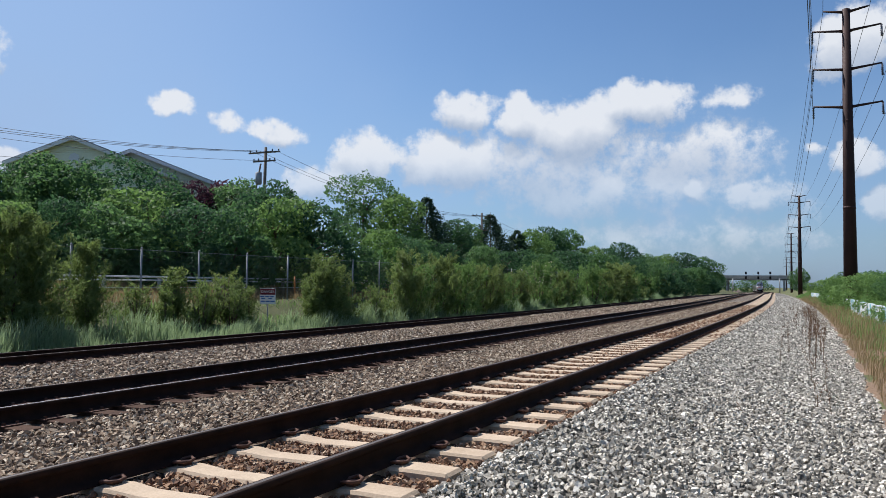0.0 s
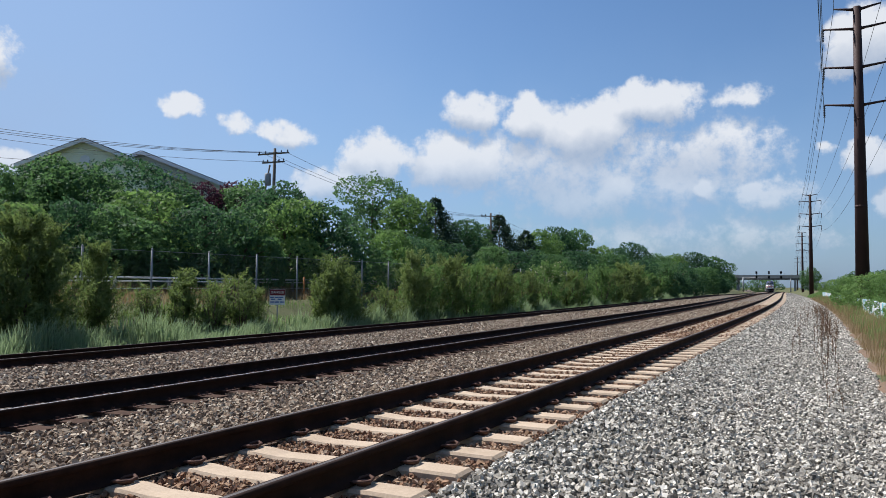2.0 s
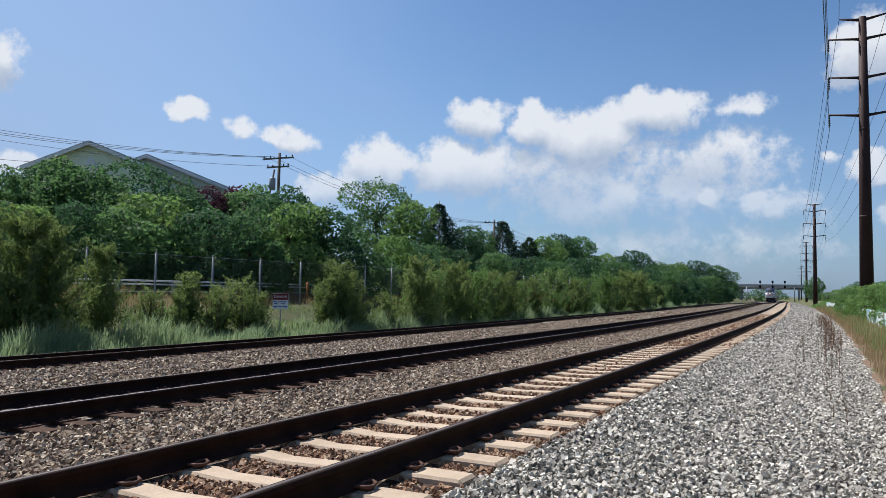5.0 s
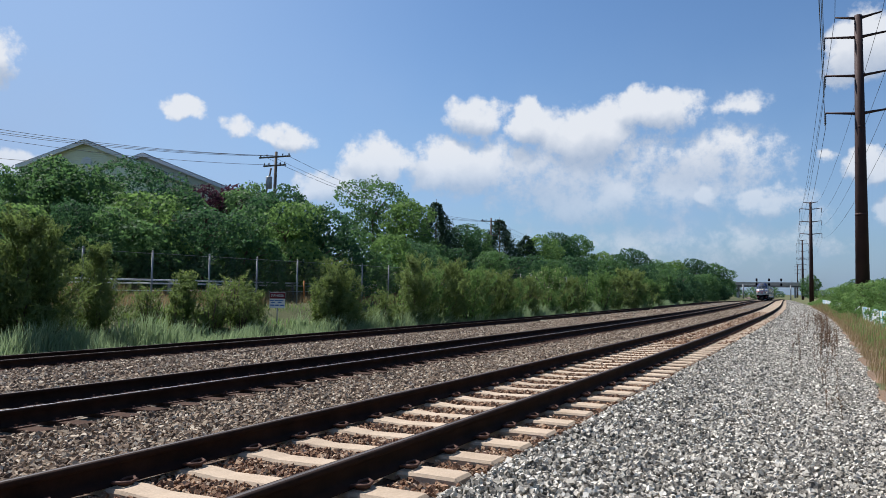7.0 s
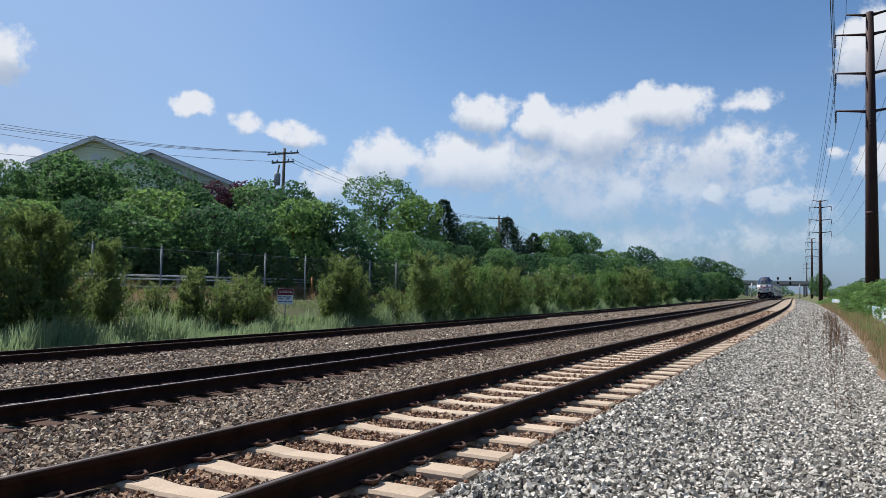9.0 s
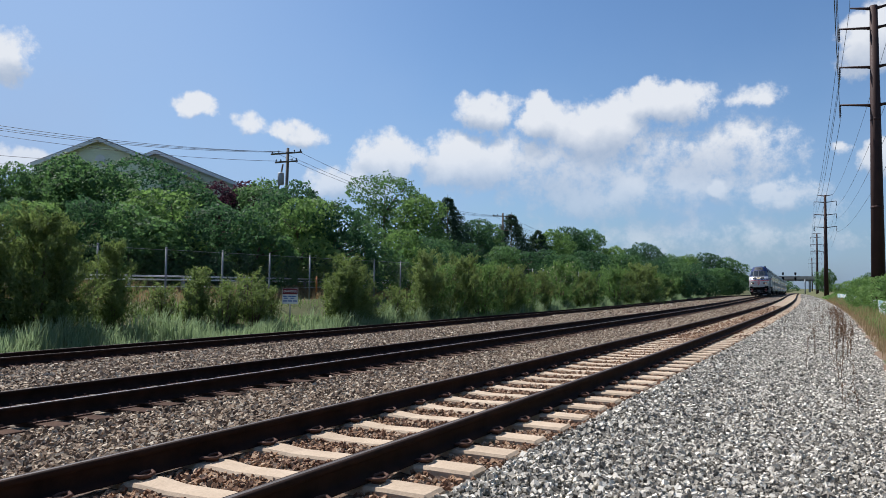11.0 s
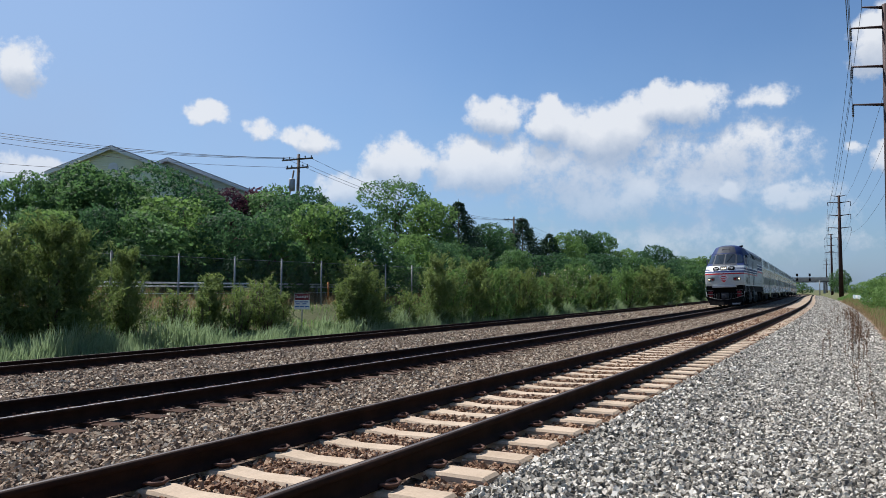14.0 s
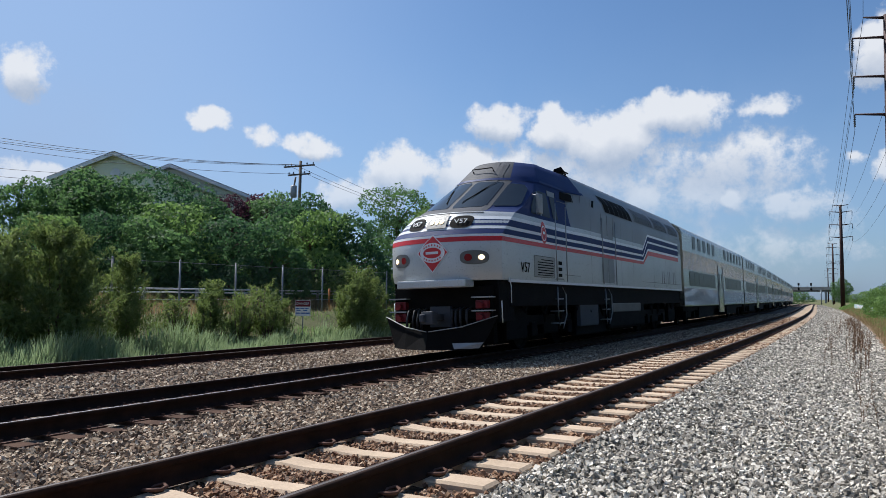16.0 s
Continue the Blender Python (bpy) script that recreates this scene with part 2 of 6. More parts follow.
GREY_STONES = ((0.0, (0.105, 0.094, 0.080)), (0.35, (0.30, 0.272, 0.228)), (0.7, (0.53, 0.485, 0.415)), (1.0, (0.82, 0.765, 0.675)))
BROWN_STONES = ((0.0, (0.085, 0.058, 0.042)), (0.35, (0.21, 0.145, 0.098)), (0.7, (0.36, 0.272, 0.19)), (1.0, (0.62, 0.53, 0.41)))
RUST_STONES = ((0.0, (0.12, 0.062, 0.040)), (0.4, (0.25, 0.140, 0.082)), (0.8, (0.38, 0.245, 0.152)), (1.0, (0.52, 0.39, 0.28)))
M = {
    "grey_stone": stones("grey_crushed_stone", GREY_STONES), "brown_stone": stones("brown_crushed_stone", BROWN_STONES),
    "rust_stone": stones("rust_dusted_stone", RUST_STONES),
    "grey_bed": gravel_bed("grey_bed_gap_shaded", GREY_STONES), "brown_bed": gravel_bed("brown_bed_gap_shaded", BROWN_STONES),
    "rust_bed": gravel_bed("rusty_bed_gap_shaded", RUST_STONES),
    "rail": worn("rusted_rail_steel", (0.042, 0.023, 0.017), (0.014, 0.0085, 0.007), 4, 70, 0.85, 0.0, 0.4, 0.002, False, 0.12),
    "rail_head": worn("polished_rail_head", (0.24, 0.24, 0.255), (0.17, 0.165, 0.17), 1.2, 80, 0.55, 0.7, 0.05, 0.001),
    "rail_dull": worn("dull_rail_head", (0.12, 0.10, 0.092), (0.06, 0.05, 0.046), 1.2, 60, 0.62, 0.3, 0.1, 0.001),
    "concrete_tie": worn("sandy_concrete", (0.56, 0.44, 0.325), (0.35, 0.265, 0.19), 2.5, 55, 0.95, 0, 0.5, 0.004, True, 0.1),
    "timber_tie": worn("weathered_creosote_timber", (0.105, 0.065, 0.048), (0.045, 0.028, 0.022), 3, 30, 0.95, 0, 0.8, 0.01, True, 0.05),
    "clip": worn("rusty_spring_clip", (0.17, 0.085, 0.06), (0.06, 0.03, 0.022), 8, 60, 0.8, 0.2, 0.3, 0.002),
    "soil": worn("grassy_soil", (0.13, 0.125, 0.05), (0.05, 0.065, 0.022), 0.35, 6, 0.95, 0, 1.0, 0.05, True),
    "dry_soil": worn("dry_verge_soil", (0.21, 0.135, 0.085), (0.10, 0.068, 0.045), 0.5, 9, 0.95, 0, 1.0, 0.04, True),
    "asphalt": worn("road_asphalt", (0.075, 0.074, 0.072), (0.045, 0.045, 0.045), 0.6, 40, 0.9, 0, 0.4, 0.005, True),
    "bark": worn("grey_brown_bark", (0.17, 0.13, 0.10), (0.06, 0.045, 0.035), 4, 25, 0.95, 0, 1.0, 0.02),
    "leaf": leaves("mid_green_leaf", (0.040, 0.094, 0.042), (0.125, 0.205, 0.085), (0.17, 0.33, 0.10)),
    "leaf_dark": leaves("dark_green_leaf", (0.026, 0.066, 0.038), (0.072, 0.135, 0.068), (0.10, 0.22, 0.08)),
    "leaf_bright": leaves("bright_green_leaf", (0.070, 0.140, 0.046), (0.180, 0.275, 0.092), (0.26, 0.43, 0.11)),
    "leaf_purple": leaves("purple_leaf", (0.034, 0.018, 0.028), (0.070, 0.034, 0.048), (0.09, 0.03, 0.05)),
    "needle": leaves("blue_green_needle", (0.030, 0.062, 0.042), (0.075, 0.120, 0.075), (0.07, 0.12, 0.06), 0.7, 0.25),
    "cedar": leaves("olive_cedar_spray", (0.075, 0.115, 0.040), (0.215, 0.265, 0.100), (0.26, 0.36, 0.09), 0.7, 0.42),
    "reed": leaves("grey_green_reed", (0.17, 0.235, 0.120), (0.44, 0.52, 0.32), (0.36, 0.48, 0.23), 0.6, 0.38),
    "straw": leaves("dry_straw", (0.17, 0.115, 0.055), (0.38, 0.29, 0.17), (0.38, 0.28, 0.14), 0.7, 0.35),
    "stalk": leaves("dead_brown_stalk", (0.10, 0.058, 0.036), (0.22, 0.135, 0.085), (0.15, 0.09, 0.05), 0.9, 0.1),
    "blossom": leaves("pale_blossom", (0.45, 0.46, 0.26), (0.62, 0.62, 0.42), (0.5, 0.5, 0.3), 0.7, 0.3),
    "galvanised": worn("galvanised_steel", (0.36, 0.365, 0.37), (0.24, 0.245, 0.25), 3, 60, 0.6, 0.4, 0.1, 0.001),
    "weathering": worn("weathering_steel", (0.060, 0.030, 0.026), (0.026, 0.014, 0.014), 0.8, 30, 0.7, 0.3, 0.2, 0.003),
    "pole_wood": worn("grey_pole_wood", (0.20, 0.16, 0.125), (0.09, 0.07, 0.055), 3, 30, 0.9, 0, 0.6, 0.006),
    "cable": plain("black_cable", (0.03, 0.03, 0.032), 0.6),
    "insulator": plain("dark_glazed_insulator", (0.06, 0.055, 0.06), 0.25),
    "siding": worn("pale_yellow_siding", (0.82, 0.83, 0.62), (0.74, 0.75, 0.55), 0.8, 20, 0.6, 0, 0.1, 0.002),
    "white_paint": worn("white_paint", (0.80, 0.80, 0.78), (0.68, 0.68, 0.66), 1.5, 30, 0.5, 0, 0.1, 0.002),
    "shingle": worn("grey_roof_shingle", (0.16, 0.15, 0.15), (0.085, 0.08, 0.085), 1.2, 14, 0.9, 0, 0.6, 0.01),
    "silver": worn("silver_grey_paint", (0.52, 0.535, 0.54), (0.43, 0.445, 0.45), 0.5, 30, 0.36, 0.25, 0.03, 0.001),
    "roof_grey": worn("dark_grey_roof_paint", (0.085, 0.088, 0.098), (0.055, 0.058, 0.066), 0.7, 30, 0.7, 0.0, 0.05, 0.001, False, 0.2),
    "navy": worn("navy_blue_paint", (0.022, 0.040, 0.130), (0.017, 0.032, 0.105), 2, 40, 0.6, 0.0, 0.05, 0.001, False, 0.15),
    "red": plain("red_paint", (0.52, 0.030, 0.035), 0.35, 0.0, 0.1),
    "stripe_white": plain("white_stripe_paint", (0.72, 0.73, 0.74), 0.35, 0.0, 0.05),
    "black": worn("sooty_black_steel", (0.008, 0.0075, 0.0075), (0.003, 0.0028, 0.0028), 2, 30, 0.8, 0.0, 0.2, 0.003, False, 0.1),
    "stainless": worn("stainless_steel", (0.27, 0.28, 0.25), (0.19, 0.20, 0.175), 0.5, 25, 0.24, 0.85, 0.04, 0.001),
    "grille": worn("grille_grey_paint", (0.38, 0.385, 0.38), (0.28, 0.285, 0.28), 1.5, 40, 0.5, 0.2, 0.1, 0.001),
    "lamp": glow("lit_headlamp", (1.0, 0.78, 0.46), 1.5),
    "lamp_red": plain("red_marker_lens", (0.22, 0.012, 0.015), 0.15),
    "concrete": worn("pale_concrete", (0.42, 0.40, 0.37), (0.27, 0.26, 0.24), 0.5, 15, 0.9, 0, 0.4, 0.006, True),
    "graffiti": None, "orange": plain("orange_marker_paint", (0.45, 0.16, 0.035), 0.5),
    "sign_red": plain("sign_red", (0.16, 0.018, 0.022), 0.5), "sign_blue": plain("sign_blue", (0.06, 0.13, 0.33), 0.5),
}


def make_glass():
    m, g, b = material("dark_tinted_glass", 0.06)
    b.inputs["Base Color"].default_value = (0.020, 0.024, 0.026, 1)
    b.inputs["IOR"].default_value = 1.5
    return m


def make_graffiti():
    m, g, b = material("painted_wall_white", 0.8)
    p = world_place(g)
    v = g.node("ShaderNodeTexVoronoi")
    g.put(v.inputs["Vector"], g.noise(p, 0.7, 2)[1]), g.put(v.inputs["Scale"], 7.0)
    sep = g.node("ShaderNodeSeparateColor")
    g.put(sep.inputs[0], v.outputs["Color"])
    tone = g.ramp(sep.outputs[1], (0.0, (0.58, 0.58, 0.56)), (0.50, (0.46, 0.47, 0.46)), (0.62, (0.20, 0.21, 0.22)), (0.9, (0.12, 0.36, 0.42)))
    g.put(b.inputs["Base Color"], g.mix(0.3, tone, g.ramp(g.noise(p, 3, 5)[0], (0.35, 0.3), (0.65, 0.7)), "OVERLAY"))
    return m


def make_coach_glass():
    m, g, b = material("smoked_coach_glass", 0.3)
    b.inputs["Base Color"].default_value = (0.010, 0.012, 0.012, 1)
    b.inputs["Specular IOR Level"].default_value = 0.10
    return m


M["glass"], M["graffiti"], M["coach_glass"] = make_glass(), make_graffiti(), make_coach_glass()
M["fence_wire"] = worn("weathered_fence_wire", (0.085, 0.088, 0.088), (0.05, 0.052, 0.052), 3, 60, 0.75, 0.2, 0.1, 0.001)
M["silver_dark"] = worn("weathered_grey_paint", (0.23, 0.24, 0.25), (0.17, 0.178, 0.188), 0.6, 30, 0.42, 0.2, 0.05, 0.001)
M["grille_dark"] = worn("dark_grey_metal", (0.15, 0.15, 0.15), (0.09, 0.09, 0.09), 1.5, 30, 0.55, 0.3, 0.1, 0.002)
M["red_dark"] = plain("dark_red_box_paint", (0.16, 0.012, 0.018), 0.45)


# ---- geometry helpers ----
def part(name, bm, mat, parent=None, label=""):
    """Links a bmesh as one mesh object, under a thing or a part."""
    me = bpy.data.meshes.new(name)
    bm.to_mesh(me)
    bm.free()
    return part_of(name, me, mat, parent, label)


def part_of(name, me, mat, parent=None, label=""):
    if mat is not None and not me.materials:
        for m in (mat if isinstance(mat, (list, tuple)) else (mat,)):
            me.materials.append(m)
    ob = new(name, me)
    ob.parent = parent
    return tagged(ob, label)


def box(bm, x0, x1, y0, y1, z0, z1, bevel=0.0, m=None):
    vs = [bm.verts.new(Vector(p) if m is None else m @ Vector(p)) for p in
          ((x0, y0, z0), (x1, y0, z0), (x1, y1, z0), (x0, y1, z0), (x0, y0, z1), (x1, y0, z1), (x1, y1, z1), (x0, y1, z1))]
    fs = [bm.faces.new([vs[i] for i in f]) for f in ((3, 2, 1, 0), (4, 5, 6, 7), (0, 1, 5, 4), (1, 2, 6, 5), (2, 3, 7, 6), (3, 0, 4, 7))]
    if bevel > 0:
        bmesh.ops.bevel(bm, geom=list({e for f in fs for e in f.edges}), offset=bevel, segments=2, affect="EDGES", profile=0.6)
    return fs


def tube(bm, points, radii, sides=8, caps=True):
    """A round bar through the points."""
    points = [Vector(p) for p in points]
    if not hasattr(radii, "__len__"):
        radii = [radii] * len(points)
    rings = []
    for i, (p, r) in enumerate(zip(points, radii)):
        d = (points[min(i + 1, len(points) - 1)] - points[max(i - 1, 0)]).normalized()
        side = d.cross(Vector((0, 0, 1)) if abs(d.z) < 0.95 else Vector((0, 1, 0))).normalized()
        top = side.cross(d)
        rings.append([bm.verts.new(p + (side * math.cos(a) + top * math.sin(a)) * r) for a in (math.tau * k / sides for k in range(sides))])
    for a, b in zip(rings, rings[1:]):
        for k in range(sides):
            bm.faces.new((a[k], a[(k + 1) % sides], b[(k + 1) % sides], b[k])).smooth = True
    if caps:
        bm.faces.new(rings[0][::-1]), bm.faces.new(rings[-1])


def thing(name, label, category, group="", kind="", m=None):
    ob = new(name)
    ob.empty_display_size = 0.2
    if m is not None:
        ob.matrix_basis = m
    return tagged(ob, label, category, group, kind)


def arrays_mesh(name, verts, faces):
    """A mesh from two arrays: n x 3 places and k x m corners."""
    verts, faces = np.asarray(verts, np.float32), np.asarray(faces, np.int32)
    k, m = faces.shape
    me = bpy.data.meshes.new(name)
    me.vertices.add(len(verts)), me.loops.add(k * m), me.polygons.add(k)
    me.vertices.foreach_set("co", verts.ravel())
    me.loops.foreach_set("vertex_index", faces.ravel())
    me.polygons.foreach_set("loop_start", np.arange(0, k * m, m, dtype=np.int32))
    me.update(calc_edges=True)
    return me


# ---- the line: a left-hand curve that runs out straight ----
KNOTS, BENDS = (-20, 60, 120, 200, 300, 420, 700), (0.675e-3, 0.590e-3, -0.024e-3, -0.039e-3, 0.069e-3, 0.279e-3, 0.0)
SS = np.concatenate([np.linspace(-120, -20, 40), np.linspace(-19.9, 60, 500), np.linspace(60.5, 700, 1200), np.linspace(705, 4000, 200)])
KAPPA = np.where(SS < -20, 0.0, np.interp(SS, KNOTS, BENDS))
TURN = np.concatenate([[0], np.cumsum((KAPPA[1:] + KAPPA[:-1]) / 2 * np.diff(SS))])
TURN -= np.interp(0, SS, TURN)
MID = (TURN[1:] + TURN[:-1]) / 2
LINE_X = -np.concatenate([[0], np.cumsum(np.sin(MID) * np.diff(SS))])
LINE_Y = np.concatenate([[0], np.cumsum(np.cos(MID) * np.diff(SS))])
LINE_X -= np.interp(0, SS, LINE_X)
LINE_Y -= np.interp(0, SS, LINE_Y)
CANT = 0.0345
TRACK_A, TRACK_B, TRACK_C = -3.576, -8.62, -16.794
RAIL_B, RAIL_C = -0.251, -0.577
GAUGE = 1.505


def fall(s):
    """The line falls gently away from the bend."""
    s = np.asarray(s, float)
    d = np.clip(s - 150, 0, 550)
    return -0.0045 * d * np.clip(d / 60, 0, 1)


def on_line(u, s, z=0.0):
    """u metres to the right of the line through the camera, s metres along it."""
    a = np.interp(s, SS, TURN)
    return Vector((float(np.interp(s, SS, LINE_X) + u * math.cos(a)), float(np.interp(s, SS, LINE_Y) + u * math.sin(a)), float(z + fall(s))))


def on_line_all(u, s, z):
    a = np.interp(s, SS, TURN)
    return np.stack([np.interp(s, SS, LINE_X) + u * np.cos(a), np.interp(s, SS, LINE_Y) + u * np.sin(a), z + fall(s)], -1)


def heading(s):
    return math.degrees(float(np.interp(s, SS, TURN)))


def line_of(x, y):
    dx, dy = x - LINE_X, y - LINE_Y
    along = -np.sin(TURN) * dx + np.cos(TURN) * dy
    j = int(np.argmin(np.abs(along)))
    return float(np.cos(TURN[j]) * dx[j] + np.sin(TURN[j]) * dy[j]), float(SS[j] + along[j])


GROUND_U = (-900, -70, -50, -38, -30, -26, -23.2, -21.2, -19.6, -18.4, -3.0, 0.2, 0.75, 1.4, 2.0, 3.2, 6.0, 12, 40, 900)
GROUND_Z = (6.0, 5.0, 3.8, 2.2, 0.9, 0.55, 0.25, -0.45, -0.85, -1.15, -1.3, -0.75, -0.47, -0.30, -0.10, 0.35, 1.0, 1.5, 2.0, 6.0)


def ground_z(u, s=0.0):
    return np.interp(u, GROUND_U, GROUND_Z)


def ground_at(x, y):
    u, s = line_of(x, y)
    return float(ground_z(u) + fall(s))


def strip(name, us, ss, zfun, mat, rough=0.0, seed=1):
    """A sheet swept along the line; zfun(u, s) gives its height above the falling grade."""
    uu, sv = np.meshgrid(us, ss)
    z = zfun(uu, sv)
    if rough:
        z = z + np.random.RandomState(seed).uniform(-rough, rough, z.shape)
    v = on_line_all(uu.ravel(), sv.ravel(), z.ravel())
    nu, ns = len(us), len(ss)
    i = (np.arange(ns - 1)[:, None] * nu + np.arange(nu - 1)[None]).ravel()
    me = arrays_mesh(name, v, np.stack([i, i + 1, i + nu + 1, i + nu], 1))
    me.polygons.foreach_set("use_smooth", np.ones(len(me.polygons), bool))
    return part_of(name, me, mat)


# ---- ground ----
def build_ground():
    us = np.unique(np.concatenate([GROUND_U, np.linspace(-60, -18, 60), np.linspace(0, 14, 40), np.linspace(-900, -60, 12), np.linspace(14, 900, 14)]))
    ss = np.concatenate([np.linspace(-120, 0, 25), np.linspace(2, 160, 110), np.linspace(165, 700, 60), np.linspace(750, 3900, 20)])

    def height(u, s):
        bumps = 0.10 * np.sin(u * 0.9 + 1.3 * np.sin(s * 0.21)) * np.sin(s * 0.33 + u * 0.2)
        return ground_z(u) + np.where((u < -19) | (u > 1.0), bumps, 0.0) * np.clip(np.abs(u) / 8, 0.25, 1)
    g = strip("ground", us, ss, height, M["soil"])
    tagged(g, "grassy green and brown soil sloping up from the tracks", "ground", kind="structure")
    verge = strip("verge", np.linspace(0.62, 1.5, 8), np.linspace(-10, 120, 260),
                  lambda u, s: ground_z(u) + 0.02 + 0.03 * np.sin(s * 1.7 + u * 5), M["dry_soil"], 0.012)
    tagged(verge, "dry reddish soil strip along the ballast edge", "verge", kind="structure")


def bed_z(u):
    """Top of the ballast across the three tracks."""
    return np.interp(u, (-19.0, -18.4, -15.4, -14.9, -10.8, -10.2, -6.9, -6.5, -5.3, -4.95, -2.15, -1.6, 0.3, 0.85, 1.1),
                     (-1.15, -0.83, -0.755, -0.70, -0.53, -0.50, -0.425, -0.40, -0.30, -0.262, -0.185, -0.30, -0.47, -0.50, -0.62))


def build_ballast():
    ss = np.concatenate([np.linspace(-10, 60, 300), np.linspace(60.5, 200, 160), np.linspace(205, 1200, 80)])
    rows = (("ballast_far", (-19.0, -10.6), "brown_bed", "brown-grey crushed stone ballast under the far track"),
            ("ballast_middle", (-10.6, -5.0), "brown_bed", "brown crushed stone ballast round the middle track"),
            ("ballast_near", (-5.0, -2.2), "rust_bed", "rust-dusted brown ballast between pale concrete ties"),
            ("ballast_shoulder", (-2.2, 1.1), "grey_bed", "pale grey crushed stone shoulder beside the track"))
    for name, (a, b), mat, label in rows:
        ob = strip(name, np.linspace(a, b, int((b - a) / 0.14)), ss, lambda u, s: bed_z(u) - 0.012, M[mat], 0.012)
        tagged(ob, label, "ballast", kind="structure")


def rocks(name, label, mat, u0, u1, s0, s1, per_m2, size, seed, skip=None, lift=0.0):
    """Loose angular stones: knocked-about cubes, thickest near the front."""
    r = np.random.RandomState(seed)
    n = int((u1 - u0) * (s1 - s0) * per_m2)
    u, s = r.uniform(u0, u1, n), s0 + (s1 - s0) * r.uniform(0, 1, n) ** 1.25
    if skip is not None:
        keep = ~skip(u, s)
        u, s = u[keep], s[keep]
        n = len(u)
    base = np.array([(x, y, z) for z in (-1, 1) for y in (-1, 1) for x in (-1, 1)], float)
    quads = np.array([(0, 2, 3, 1), (4, 5, 7, 6), (0, 1, 5, 4), (1, 3, 7, 5), (3, 2, 6, 7), (2, 0, 4, 6)])
    shape = base[None] * r.uniform(0.5, 1.0, (n, 8, 3)) + r.uniform(-0.2, 0.2, (n, 8, 3))
    shape[:, :, 2] *= 0.75
    k = r.uniform(0.55, 1.15, (n, 1, 1)) * size * np.where(r.uniform(0, 1, (n, 1, 1)) > 0.93, 1.45, 1.0)
    q = r.normal(size=(n, 4))
    q /= np.linalg.norm(q, axis=1)[:, None]
    w, x, y, z = q.T
    rot = np.stack([1 - 2 * (y * y + z * z), 2 * (x * y - w * z), 2 * (x * z + w * y), 2 * (x * y + w * z), 1 - 2 * (x * x + z * z), 2 * (y * z - w * x),
                    2 * (x * z - w * y), 2 * (y * z + w * x), 1 - 2 * (x * x + y * y)], 1).reshape(n, 3, 3)
    shape = np.einsum("nij,nkj->nki", rot, shape * k)
    at = on_line_all(u, s, bed_z(u) + lift + r.uniform(-0.35, 0.55, n) * size)
    v = (shape + at[:, None]).reshape(-1, 3)
    f = (np.arange(n)[:, None, None] * 8 + quads[None]).reshape(-1, 4)
    me = arrays_mesh(name, v, f)
    me.polygons.foreach_set("use_smooth", np.zeros(len(f), bool))
    ob = part_of(name, me, M[mat])
    return tagged(ob, label, "ballast stones", kind="stuff")


# ---- tracks ----
def rail_mesh(name, u, z0, s_list, dull):
    """A flat-bottomed rail: foot, web and head, swept along the line."""
    half = [(0.076, -0.18), (0.076, -0.168), (0.020, -0.150), (0.010, -0.125), (0.010, -0.06), (0.022, -0.048), (0.037, -0.040), (0.038, -0.010), (0.030, -0.002), (0.014, 0.0)]
    prof = half + [(-x, z) for x, z in half[::-1]]
    n = len(prof)
    rows = []
    for x, z in prof:
        rows.append(on_line_all(np.full(len(s_list), u + x), s_list, np.full(len(s_list), z0 + z)))
    v = np.stack(rows, 1).reshape(-1, 3)
    i = np.arange(len(s_list) - 1)[:, None] * n
    j = np.arange(n - 1)[None]
    f = np.stack([i + j, i + j + 1, i + n + j + 1, i + n + j], -1).reshape(-1, 4)
    me = arrays_mesh(name, v, f)
    me.materials.append(M["rail"]), me.materials.append(M["rail_dull" if dull else "rail_head"])
    idx = np.tile(np.array([1 if k == 9 else 0 for k in range(n - 1)], np.int32), len(s_list) - 1)
    me.polygons.foreach_set("material_index", idx)
    return me


def tie_mesh(kind):
    bm = bmesh.new()
    if kind == "concrete":
        # waisted pre-stressed sleeper, lower in the middle
        xs = (-1.295, -1.27, -0.98, -0.55, -0.32, 0.32, 0.55, 0.98, 1.27, 1.295)
        tops = (-0.212, -0.192, -0.184, -0.184, -0.205, -0.205, -0.184, -0.184, -0.192, -0.212)
        rings = []
        for x, zt in zip(xs, tops):
            w = 0.118 if abs(x) > 0.5 else 0.105
            rings.append([bm.verts.new(p) for p in ((x, -w - 0.02, -0.40), (x, -w - 0.006, zt - 0.02), (x, -w + 0.014, zt), (x, w - 0.014, zt), (x, w + 0.006, zt - 0.02), (x, w + 0.02, -0.40))])
        for a, b in zip(rings, rings[1:]):
            for k in range(5):
                bm.faces.new((a[k], b[k], b[k + 1], a[k + 1]))
        bm.faces.new(rings[0]), bm.faces.new(rings[-1][::-1])
    else:
        box(bm, -1.30, 1.30, -0.115, 0.115, -0.38, -0.19, 0.012)
    me = bpy.data.meshes.new("tie")
    bm.to_mesh(me)
    bm.free()
    me.materials.append(M["concrete_tie" if kind == "concrete" else "timber_tie"])
    return me


